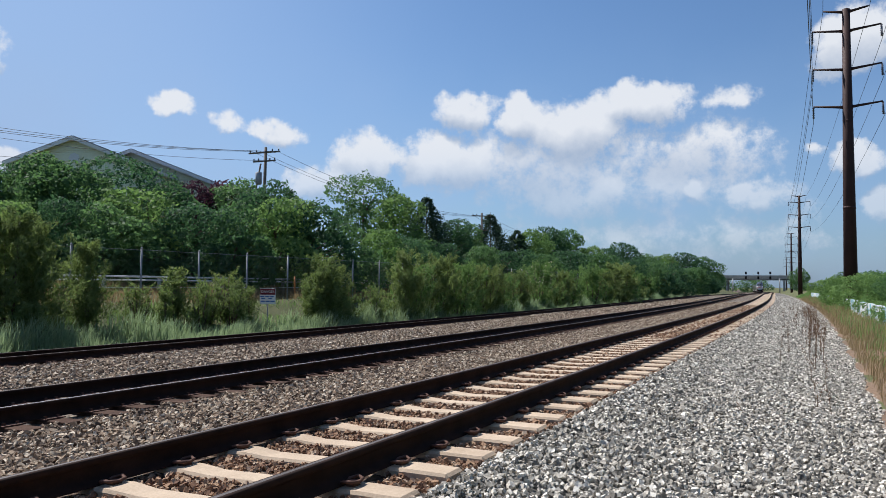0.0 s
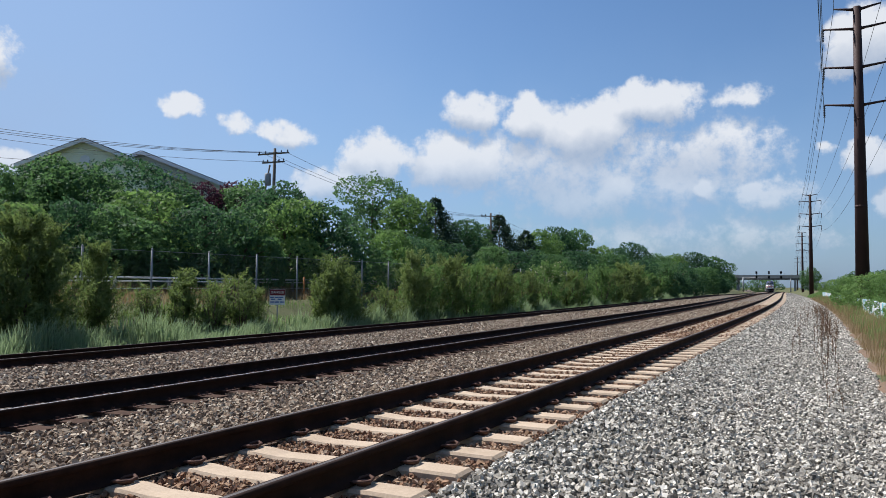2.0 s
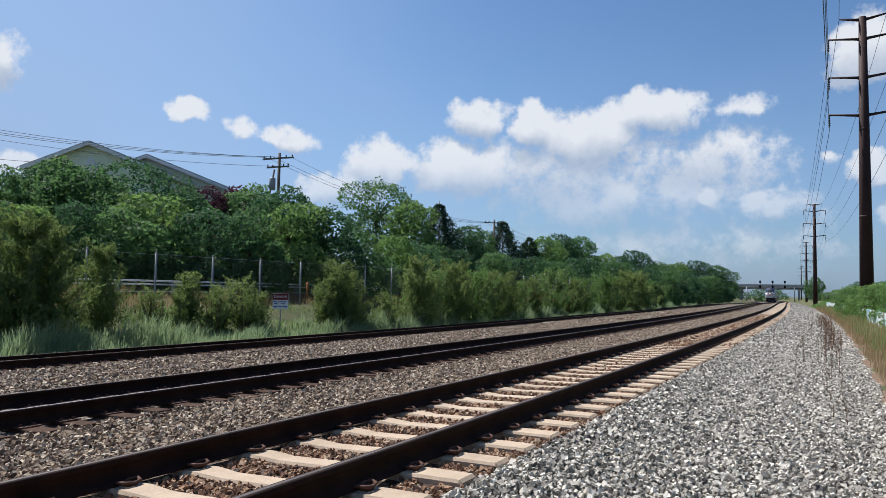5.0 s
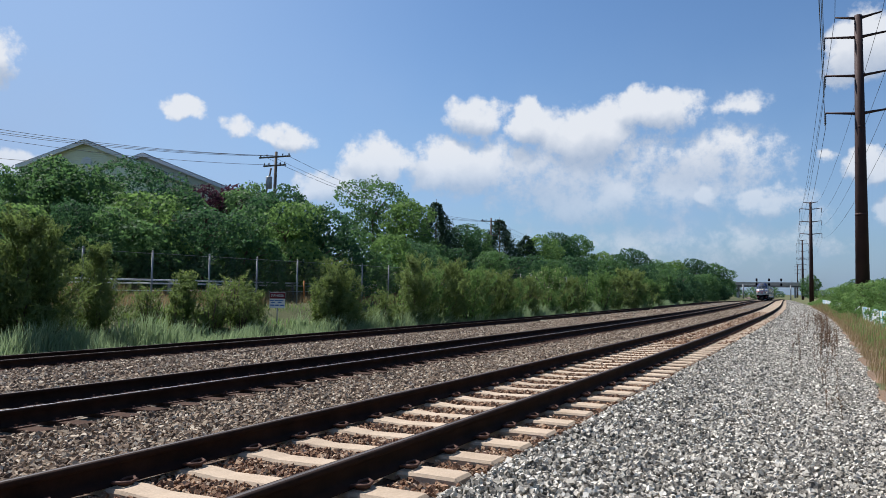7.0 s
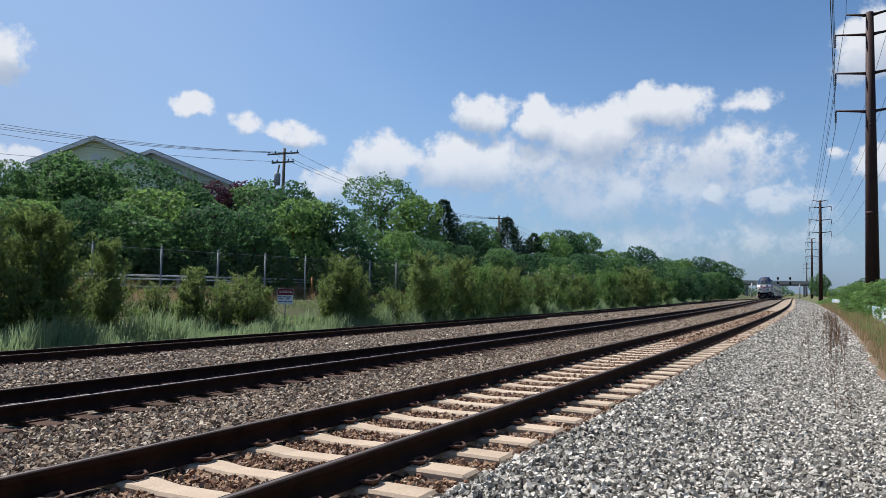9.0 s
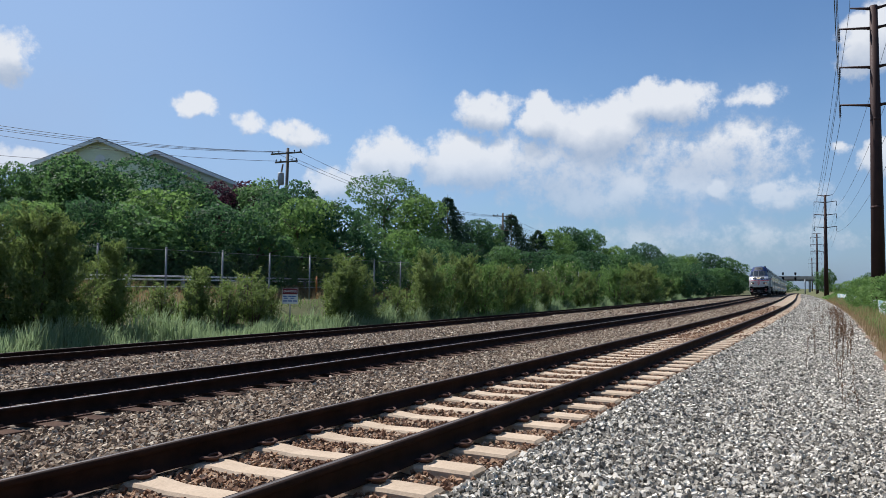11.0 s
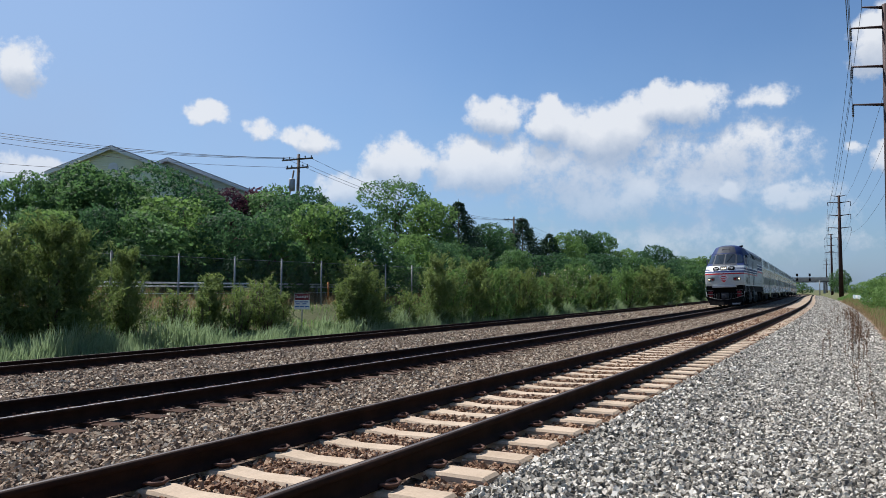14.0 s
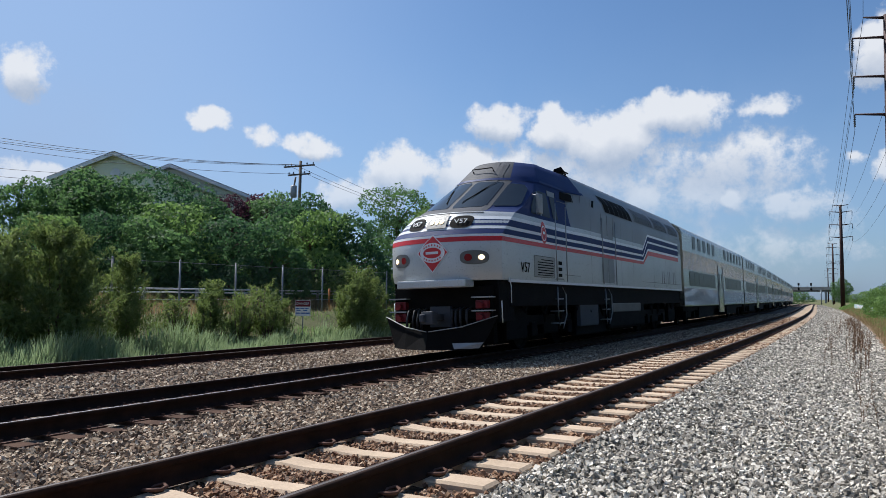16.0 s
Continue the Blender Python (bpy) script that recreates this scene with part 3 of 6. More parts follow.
def clip_mesh():
    """Bent spring clip with its shoulder, on the field or gauge side of a rail."""
    bm = bmesh.new()
    tube(bm, [(0.070, -0.050, -0.158), (0.110, -0.062, -0.146), (0.152, -0.045, -0.152), (0.165, 0.0, -0.160), (0.150, 0.045, -0.152), (0.110, 0.050, -0.140), (0.072, 0.020, -0.150), (0.085, -0.012, -0.158)], 0.012, 6)
    box(bm, 0.085, 0.145, -0.025, 0.03, -0.192, -0.155, 0.0)
    me = bpy.data.meshes.new("spring_clip")
    bm.to_mesh(me)
    bm.free()
    me.materials.append(M["clip"])
    return me


def plate_mesh():
    bm = bmesh.new()
    box(bm, -0.18, 0.18, -0.095, 0.095, -0.192, -0.177)
    for x in (-0.12, 0.12):
        for y in (-0.06, 0.05):
            box(bm, x - 0.012, x + 0.012, y - 0.012, y + 0.012, -0.18, -0.15)
    me = bpy.data.meshes.new("tie_plate")
    bm.to_mesh(me)
    bm.free()
    me.materials.append(M["clip"])
    return me


def build_track(u, z, kind, label, s_first, pitch, n_ties, n_fittings, dull, seed):
    track = thing("railway_track", label, "track", "parallel tracks", "structure")
    s_list = np.concatenate([np.linspace(-9, 60, 140), np.linspace(61, 300, 160), np.linspace(304, 1200, 90)])
    for side in (1, -1):
        me = rail_mesh("rail", u + side * GAUGE / 2, z + side * CANT * GAUGE / 2, s_list, dull or side < 0)
        part_of("rail", me, None, track, "rust-brown steel rail with a worn head")
    tie, r = tie_mesh(kind), random.Random(seed)
    fit = clip_mesh() if kind == "concrete" else plate_mesh()
    far_v, far_f = [], []
    for i in range(int(330 / pitch)):
        s = s_first + pitch * i + (0 if kind == "concrete" else r.uniform(-0.04, 0.04))
        jog = r.uniform(-0.012, 0.012) if kind == "concrete" else r.uniform(-0.07, 0.07)
        p = on_line(u + jog, s, z + r.uniform(-0.006, 0.004))
        m = pose(*p, 0, -math.degrees(CANT), heading(s) + r.uniform(-0.5, 0.5))
        if i < n_ties:
            ob = part_of("tie", tie, None, track)
            ob.matrix_basis = m
        else:
            k = len(far_v)
            far_v += [m @ Vector(q) for q in ((-1.29, -0.12, -0.19), (1.29, -0.12, -0.19), (1.29, 0.12, -0.19), (-1.29, 0.12, -0.19),
                                              (-1.29, -0.13, -0.34), (1.29, -0.13, -0.34))]
            far_f += [(k, k + 1, k + 2, k + 3), (k + 4, k + 5, k + 1, k)]
        if i < n_fittings:
            straight = pose(*on_line(u, s, z), 0, -math.degrees(CANT), heading(s))
            for side in (1, -1):
                for flip in ((0, 180) if kind == "concrete" else (0,)):
                    ob = part_of("spring_clip" if kind == "concrete" else "tie_plate", fit, None, track)
                    ob.matrix_basis = straight @ pose(side * GAUGE / 2, 0, 0, 0, 0, flip) @ Matrix.Diagonal((1.0, 1.35, 1.0, 1))
    far = part_of("far_ties", arrays_mesh("far_ties", far_v, far_f), M["concrete_tie" if kind == "concrete" else "timber_tie"], track)
    tagged(far, kind="stuff")
    return track


build_ground()
build_ballast()
build_track(TRACK_A, 0.0, "concrete", "track on pale concrete ties with rusty rails", -7.02, 0.61, 254, 74, True, 3)
build_track(TRACK_B, RAIL_B, "timber", "track on dark timber ties with polished rails", -4.0, 0.52, 170, 60, False, 4)
build_track(TRACK_C, RAIL_C, "timber", "track on dark timber ties with dull rails", -8.32, 0.52, 176, 66, True, 5)


def over_tie(u, s):
    """Where a concrete tie or a rail keeps the stones off."""
    near_tie = np.abs((s - 1.52 + 0.305) % 0.61 - 0.305) < 0.135
    rail = (np.abs(u - TRACK_A - GAUGE / 2) < 0.10) | (np.abs(u - TRACK_A + GAUGE / 2) < 0.10)
    return (near_tie & (np.abs(u - TRACK_A) < 1.31)) | rail


def over_timber(u, s):
    near_tie = (np.abs((s + 4.0 + 0.26) % 0.52 - 0.26) < 0.13) & (np.abs(u - TRACK_B) < 1.33)
    rail = (np.abs(u - TRACK_B - GAUGE / 2) < 0.10) | (np.abs(u - TRACK_B + GAUGE / 2) < 0.10)
    return near_tie | rail


rocks("shoulder_stones", "loose pale grey angular crushed stone", "grey_stone", -2.25, 0.95, 3.2, 24, 760, 0.0215, 11, over_tie)
rocks("crib_stones", "rust-dusted brown stones between concrete ties", "rust_stone", -5.0, -2.25, 1.5, 22, 620, 0.0205, 12, over_tie)
rocks("middle_stones", "loose brown and grey ballast stone", "brown_stone", -7.5, -4.95, 1.5, 30, 480, 0.0255, 13, over_timber, 0.01)
rocks("far_stones", "loose brown-grey ballast stone by the far track", "brown_stone", -15.7, -9.6, 5, 45, 200, 0.033, 14)
rocks("far_stones_beyond", "brown-grey ballast farther along the far track", "brown_stone", -15.7, -9.6, 43, 110, 40, 0.06, 18)
rocks("shoulder_stones_beyond", "pale grey crushed stone farther along the shoulder", "grey_stone", -2.25, 0.95, 22, 135, 150, 0.034, 15, over_tie)
rocks("middle_stones_beyond", "brown ballast stone farther along", "brown_stone", -7.3, -4.95, 28, 80, 120, 0.038, 16)
rocks("crib_stones_beyond", "rust-dusted stones farther along the near track", "rust_stone", -4.9, -2.3, 20, 60, 90, 0.04, 17, over_tie)


# ---- plants ----
def leaf_cloud(points, normals, size, aspect, r, droop=0.0, along=None):
    """Small four-cornered leaves, one island each, roughly facing outwards."""
    n = len(points)
    k = normals + r.normal(0, 0.75, (n, 3))
    k /= np.linalg.norm(k, axis=1)[:, None] + 1e-9
    t = r.normal(0, 1, (n, 3))
    t[:, 2] -= droop
    if along is not None:
        t = along + t * 0.30
    t -= k * (t * k).sum(1)[:, None]
    t /= np.linalg.norm(t, axis=1)[:, None] + 1e-9
    w = np.cross(k, t)
    s = size * r.uniform(0.6, 1.35, (n, 1))
    bend = k * s * 0.18
    v = np.stack([points - t * s, points + w * s * aspect + bend, points + t * s, points - w * s * aspect + bend], 1).reshape(-1, 3)
    return v, np.arange(4 * n).reshape(n, 4)


def lobed_points(lobes, n, r, shell=0.35):
    """Points on and just inside a heap of rounded lobes, thinned by noise for gaps."""
    c = np.array([l[:3] for l in lobes])
    rad = np.array([l[3:6] for l in lobes])
    area = rad.prod(1) ** (2 / 3)
    i = r.choice(len(lobes), n * 2, p=area / area.sum())
    d = r.normal(0, 1, (2 * n, 3))
    d /= np.linalg.norm(d, axis=1)[:, None]
    lump = 1 + 0.13 * np.sin(d[:, 0] * 7 + i) * np.sin(d[:, 1] * 6 + 2 * i) + 0.10 * np.sin(d[:, 2] * 11 + 3 * i)
    depth = (1 - shell * r.uniform(0, 1, 2 * n) ** 2) * lump
    p = c[i] + d * rad[i] * depth[:, None]
    inside = np.zeros(2 * n, int)
    for cc, rr in zip(c, rad):
        inside += (((p - cc) / (rr * 0.72)) ** 2).sum(1) < 1
    keep = (inside == 0) & (p[:, 2] > 0.05)
    return p[keep][:n], d[keep][:n]


def trunk_mesh(height, radius, limbs, r, spread):
    bm = bmesh.new()
    pts = [(r.uniform(-0.06, 0.06) * k, r.uniform(-0.06, 0.06) * k, height * k / 5 - 0.15) for k in range(6)]
    tube(bm, pts, [radius * (1.25 - 0.2 * k) for k in range(6)], 8)
    for _ in range(limbs):
        z = height * r.uniform(0.3, 0.9)
        a, reach = r.uniform(0, math.tau), spread * r.uniform(0.5, 0.95)
        rise = height * r.uniform(0.12, 0.35)
        tube(bm, [(0, 0, z), (reach * 0.5 * math.cos(a), reach * 0.5 * math.sin(a), z + rise * 0.6), (reach * math.cos(a), reach * math.sin(a), z + rise)],
             [radius * 0.42, radius * 0.28, radius * 0.08], 6)
    return bm


def broad_tree(name, label, category, height, width, leaf, n, size, seed, base=0.18, lobes=14, shell=0.4, group="trees and thicket beyond the fence"):
    r = np.random.RandomState(seed)
    tree = thing(name, label, category, group)
    part("trunk", trunk_mesh(height * 0.75, height * 0.016 + 0.03, 7, random.Random(seed), width * 0.42), M["bark"], tree)
    heap = []
    for k in range(lobes):
        a, h = r.uniform(0, math.tau), r.uniform(base + 0.1, 0.86)
        reach = width * 0.36 * math.sqrt(max(0.05, 1 - ((h - 0.45) / 0.55) ** 2)) * r.uniform(0.35, 1.0)
        q = width * r.uniform(0.16, 0.27)
        heap.append((reach * math.cos(a), reach * math.sin(a), height * h, q, q, min(q * r.uniform(0.7, 1.0), height * 0.3)))
    heap.append((0, 0, height * 0.82, width * 0.22, width * 0.22, height * 0.18))
    p, d = lobed_points(heap, n, r, shell)
    v, f = leaf_cloud(p, d, size, 0.55, r)
    part_of("crown", arrays_mesh("crown", v, f), M[leaf], tree)
    return tree


def conifer(label, height, width, n, seed):
    r = np.random.RandomState(seed)
    tree = thing("conifer_tree", label, "tree", "trees and thicket beyond the fence")
    bm = bmesh.new()
    tube(bm, [(0, 0, -0.2), (0, 0, height * 0.5), (0, 0, height)], [0.16, 0.10, 0.02], 7)
    part("trunk", bm, M["bark"], tree)
    tiers = 30
    pts, nor = [], []
    for k in range(tiers):
        z0 = height * (0.10 + 0.88 * k / tiers)
        reach = width * 0.5 * (1 - k / tiers) ** 0.72 + 0.12
        arms = max(4, int(9 * (1 - k / tiers)))
        for a in range(arms):
            ang, ln = math.tau * (a + r.uniform(0, 0.7)) / arms, reach * r.uniform(0.7, 1.12)
            m = max(4, int(n / tiers / arms * (1.4 - k / tiers)))
            q = r.uniform(0.15, 1, m) ** 0.7
            sway = r.normal(0, 0.13 * ln + 0.04, (m, 2))
            pts.append(np.stack([math.cos(ang) * ln * q - math.sin(ang) * sway[:, 0], math.sin(ang) * ln * q + math.cos(ang) * sway[:, 0],
                                 z0 + r.uniform(-0.2, 0.2) - 0.30 * ln * q + 0.10 * ln * q ** 3 + sway[:, 1] * 0.9], 1))
            nor.append(np.tile((0.2 * math.cos(ang), 0.2 * math.sin(ang), 0.9), (m, 1)))
    v, f = leaf_cloud(np.concatenate(pts), np.concatenate(nor), 0.20, 0.32, r, 0.5)
    part_of("crown", arrays_mesh("crown", v, f), M["needle"], tree)
    return tree


def feathery_bush(name, label, height, width, leaf, n, seed, cone, blossom=0, size=0.085, group="bushes along the ditch", sprays=120):
    """Upright sprays round many thin stems: red cedar and sapling growth."""
    r = np.random.RandomState(seed)
    bush = thing(name, label, "bush", group)
    bm = bmesh.new()
    stems = []
    for k in range(9 if not cone else 4):
        a, lean = r.uniform(0, math.tau), width * (0.06 if cone else r.uniform(0.1, 0.35))
        h = height * r.uniform(0.7, 0.98)
        tube(bm, [(0.1 * math.cos(a), 0.1 * math.sin(a), -0.1), (lean * 0.6 * math.cos(a), lean * 0.6 * math.sin(a), h * 0.5), (lean * math.cos(a), lean * math.sin(a), h)], [0.03, 0.018, 0.006], 5)
        stems.append((a, lean, h))
    part("stem", bm, M["bark"], bush)
    pts, nor, way_of = [], [], []
    for k in range(sprays):
        z = height * r.uniform(0.02, 0.95) ** (1.0 if cone else 0.85)
        lim = width * 0.5 * ((1 - z / height) ** 0.7 * (0.55 + 0.45 * min(1, z / height * 5)) if cone else math.sqrt(max(0.03, 1 - ((z / height - 0.42) / 0.62) ** 2))) + 0.05
        a, q = r.uniform(0, math.tau), lim * r.uniform(0.3, 1.0) * (0.75 + 0.35 * math.sin(3 * r.uniform(0, 6)))
        base = np.array((q * math.cos(a), q * math.sin(a), z))
        ln = height * r.uniform(0.16, 0.36)
        way = np.array((math.cos(a) * r.uniform(0.3, 0.8), math.sin(a) * r.uniform(0.3, 0.8), r.uniform(0.55, 1.0)))
        m = n // sprays
        t = r.uniform(0, 1, (m, 1))
        pts.append(base + way * ln * (t - 0.35) + r.normal(0, 1, (m, 3)) * (0.020 + 0.055 * (1 - t)) * height ** 0.5)
        way_of.append(np.tile(way, (m, 1)))
        nor.append(np.tile((math.cos(a), math.sin(a), 0.4), (m, 1)))
    p, d, wy = np.concatenate(pts), np.concatenate(nor), np.concatenate(way_of)
    keep = p[:, 2] > 0
    v, f = leaf_cloud(p[keep], d[keep], size, 0.22, r, 0.0, wy[keep])
    part_of("foliage", arrays_mesh("foliage", v, f), M[leaf], bush)
    if blossom:
        top = p[(p[:, 2] > height * 0.55)]
        q = top[r.choice(len(top), blossom)] + r.normal(0, 0.08, (blossom, 3))
        v, f = leaf_cloud(q, np.tile((0, 0, 1.0), (blossom, 1)), 0.06, 0.9, r)
        part_of("blossom", arrays_mesh("blossom", v, f), M["blossom"], bush, "pale cream blossom")
    return bush


def plant_all(models, spots, seed, base_h, own=1.0):
    """Stand copies at (x, y, top height), scaled to reach that height from the ground."""
    rr = random.Random(seed)
    for k, (x, y, top) in enumerate(spots):
        g = ground_at(x, y)
        h = max(top - g, 0.8) / base_h
        w = h * rr.uniform(0.9, 1.2) * own
        m = pose(x, y, g - 0.05, 0, 0, rr.uniform(0, 360)) @ Matrix.Diagonal((w, w, h, 1))
        if k < len(models):
            models[k].matrix_basis = m
        else:
            src = models[k % len(models)]
            keep, src.scale = tuple(src.scale), (1, 1, 1)
            copy_thing(src, m)
            src.scale = keep


BACK_TREES = ((-39.9, 22.9, 7.8), (-42.7, 26.1, 8.4), (-38.5, 25.2, 8.6), (-36.0, 25.4, 7.9), (-44.5, 28.5, 9.4), (-38.9, 34.5, 8.1), (-37.6, 40.1, 9.1), (-32.6, 37.9, 8.4), (-46.0, 22.0, 8.6))
FRONT_TREES = ((-34.6, 20.1, 5.2), (-33.1, 20.6, 5.0), (-33.0, 22.7, 5.4), (-31.1, 23.6, 5.2), (-31.3, 26.5, 6.2), (-29.1, 27.5, 5.4), (-28.2, 29.7, 5.8),
               (-28.0, 32.6, 6.3), (-27.6, 35.5, 6.2), (-27.8, 39.1, 5.5), (-28.3, 43.6, 5.1), (-35.5, 17.5, 5.4), (-30.2, 25.2, 4.4), (-29.3, 30.5, 4.6), (-29.0, 48.0, 5.0), (-30.0, 53.0, 5.2))
MID_TREES = ((-37.3, 61.6, 10.4), (-38.5, 75.8, 9.1), (-37.7, 79.5, 8.9), (-35.3, 93.5, 9.2), (-37.7, 108.6, 10.6), (-36.5, 114.3, 10.8), (-32.3, 113.5, 7.9), (-32.8, 136.1, 9.6),
             (-30.9, 146.8, 8.0), (-32.7, 177.0, 9.3), (-34.6, 217.3, 11.4), (-31.4, 227.8, 10.7), (-36.0, 100.0, 8.4), (-33.0, 125.0, 8.0), (-33.0, 160.0, 8.2), (-36.0, 195.0, 9.2))
LOW_TREES = ((-35.0, 60.6, 5.7), (-34.5, 66.6, 5.8), (-33.4, 72.7, 5.8), (-32.1, 77.6, 5.4), (-29.8, 82.8, 5.3), (-27.9, 87.7, 5.8), (-26.1, 94.5, 5.8), (-25.0, 105.1, 5.4),
             (-25.3, 122.4, 5.6), (-26.2, 147.7, 5.9), (-28.6, 187.8, 6.5), (-34.7, 257.7, 6.6), (-31.0, 57.0, 4.4), (-26.0, 135.0, 5.2), (-26.5, 165.0, 5.6), (-30.0, 215.0, 6.4), (-38, 300, 7.0), (-44, 340, 7.5), (-52, 330, 9.0))
CEDARS = ((-21.3, 13.1, 3.2), (-21.8, 14.2, 2.9), (-21.8, 16.0, 2.5), (-20.2, 27.0, 2.3), (-19.9, 26.2, 1.7), (-19.8, 33.6, 2.8), (-20.6, 28.4, 2.0), (-22.0, 12.0, 3.0))
THIN_SAPLINGS = ((-21.5, 17.9, 1.10), (-21.6, 19.4, 1.35), (-21.4, 21.0, 1.25), (-21.3, 22.5, 1.15), (-20.9, 20.2, 0.95), (-21.6, 23.5, 1.0), (-21.9, 22.4, 1.6), (-21.9, 19.9, 1.7), (-20.2, 31.2, 1.0), (-21.0, 18.6, 0.9), (-20.9, 21.8, 0.9))
SAPLINGS = ((-20.2, 38.2, 2.9), (-20.0, 40.6, 2.5), (-20.4, 45.2, 2.5),
            (-20.2, 47.6, 1.9), (-20.6, 61.9, 2.4), (-20.8, 72.6, 3.1), (-20.8, 84.0, 3.8), (-22.4, 104.5, 2.7), (-23.8, 124.7, 2.4),
            (-20.6, 35.8, 2.2), (-20.8, 52.0, 2.2), (-21.0, 66.0, 2.6), (-21.2, 78.0, 2.9), (-22.0, 95.0, 3.0), (-20.4, 43.0, 2.4))
RIGHT_BUSHES = ((3.9, 22.2, 1.8), (3.4, 28.2, 1.9), (4.2, 19.4, 1.9), (3.0, 36.0, 2.0), (2.6, 50.0, 2.1), (1.6, 75.0, 2.2), (0.4, 110.0, 2.4), (4.2, 15.5, 1.8),
                (3.4, 25.0, 1.8), (3.2, 32.0, 1.9), (2.9, 43.0, 2.0), (2.2, 62.0, 2.1), (4.6, 12.0, 1.7), (5.2, 27.0, 2.2), (5.0, 40.0, 2.4), (1.0, 90.0, 2.3), (-1.5, 140.0, 2.2), (-3.5, 180.0, 2.2),
                (2.0, 46.0, 2.1), (2.6, 47.5, 2.2), (1.3, 55.0, 2.1))
RIGHT_TREES = ((8.1, 84.9, 5.9), (9.2, 79.8, 6.9), (10.0, 69.7, 7.4), (-5.3, 212.0, 6.8), (4.0, 200.0, 5.3), (10.5, 259.9, 5.2), (13.0, 92.0, 7.4))


def build_plants():
    broad = [broad_tree("tree", "full leafy green tree in the thicket", "tree", 8.0, 6.4, "leaf", 6500, 0.15, 21),
             broad_tree("tree", "dense dark green tree in the thicket", "tree", 8.0, 6.6, "leaf_dark", 6500, 0.14, 22),
             broad_tree("tree", "vine-hung mid green tree in the thicket", "tree", 8.0, 6.2, "leaf", 6500, 0.16, 23, 0.1)]
    plant_all(broad, BACK_TREES, 1, 8.4)
    plant_all([broad_tree("tree", "rounded dark green shrub tree before the house", "tree", 8.0, 8.6, "leaf_dark", 8000, 0.13, 24, 0.1, 18)], ((-39.1, 31.2, 9.2),), 2, 8.4)
    plant_all([broad_tree("purple_tree", "dark purple-leaved tree beside the house", "tree", 8.0, 7.0, "leaf_purple", 6500, 0.14, 25)], ((-40.7, 38.4, 8.9), (-40.8, 41.3, 9.3)), 3, 8.4)
    low = [broad_tree("tree", "low bright green tree draped in vines", "tree", 5.5, 6.0, "leaf_bright", 6500, 0.13, 31, 0.0, 16),
           broad_tree("tree", "low shaded green tree draped in vines", "tree", 5.5, 5.8, "leaf", 6500, 0.13, 32, 0.0, 16),
           broad_tree("tree", "low dark green tree behind the fence", "tree", 5.5, 6.0, "leaf_dark", 6500, 0.12, 33, 0.0, 16)]
    order = [low[1], low[0], low[2]]
    plant_all(order, FRONT_TREES, 4, 5.8)
    plant_all([broad_tree("tall_tree", "tall airy broadleaf tree with gaps in its crown", "tree", 12.0, 9.6, "leaf", 12000, 0.16, 41, 0.30, 24, 0.55)], ((-41.8, 62.2, 12.9),), 5, 12.4)
    plant_all([broad_tree("tree", "yellow-green tree along the line", "tree", 8.0, 6.4, "leaf_bright", 6000, 0.15, 42),
               broad_tree("tree", "deep green tree along the line", "tree", 8.0, 6.8, "leaf_dark", 6000, 0.15, 43),
               broad_tree("tree", "round green tree along the line", "tree", 8.0, 7.2, "leaf", 6000, 0.16, 44)], MID_TREES, 6, 8.4)
    plant_all([conifer("dark blue-green spruce above the thicket", 11.0, 11.0, 16000, 51)], ((-38.7, 70.0, 11.2), (-38.5, 86.9, 10.8), (-36.4, 91.0, 8.9)), 7, 11.0)
    plant_all([broad_tree("tree", "low green tree on the bank", "tree", 5.5, 6.4, "leaf", 5000, 0.15, 61, 0.0, 15),
               broad_tree("tree", "low dark tree on the bank", "tree", 5.5, 6.6, "leaf_dark", 5000, 0.15, 62, 0.0, 15)], LOW_TREES, 8, 5.8, 1.1)
    plant_all([feathery_bush("cedar_bush", "olive green red cedar by the ditch", 3.5, 3.1, "cedar", 9000, 71, True),
               feathery_bush("cedar_bush", "dense conical cedar by the ditch", 3.5, 2.8, "cedar", 9000, 72, True)], CEDARS, 9, 3.6, 1.15)
    plant_all([feathery_bush("sapling_bush", "feathery olive green sapling bush", 2.4, 2.3, "cedar", 6000, 73, False),
               feathery_bush("sapling_bush", "loose green sapling bush in the reeds", 2.4, 2.4, "leaf_bright", 5000, 74, False)], SAPLINGS, 10, 2.5)
    plant_all([feathery_bush("sapling_bush", "thin see-through sapling with feathery twigs", 1.9, 1.5, "cedar", 1500, 76, False, sprays=52),
               feathery_bush("sapling_bush", "sparse upright sapling in the ditch", 1.9, 1.2, "cedar", 1300, 77, True, sprays=46)], THIN_SAPLINGS, 17, 1.9, 1.15)
    plant_all([feathery_bush("flowering_bush", "green bush topped with pale blossom", 3.0, 3.4, "leaf_bright", 8000, 75, False, 260)], ((-21.0, 57.6, 3.1),), 11, 3.1)
    plant_all([broad_tree("bush", "bright green vine-covered bush on the bank", "bush", 2.2, 3.2, "leaf_bright", 5500, 0.06, 81, 0.0, 14, 0.4, "bushes on the bank"),
               broad_tree("bush", "mid green bush on the bank", "bush", 2.2, 3.0, "leaf", 5500, 0.06, 82, 0.0, 14, 0.4, "bushes on the bank")], RIGHT_BUSHES, 12, 2.3, 1.1)
    plant_all([broad_tree("tree", "green tree above the bank", "tree", 7.0, 6.4, "leaf", 5000, 0.15, 83, 0.1, 14, 0.4, "trees above the bank")], RIGHT_TREES, 13, 7.2)


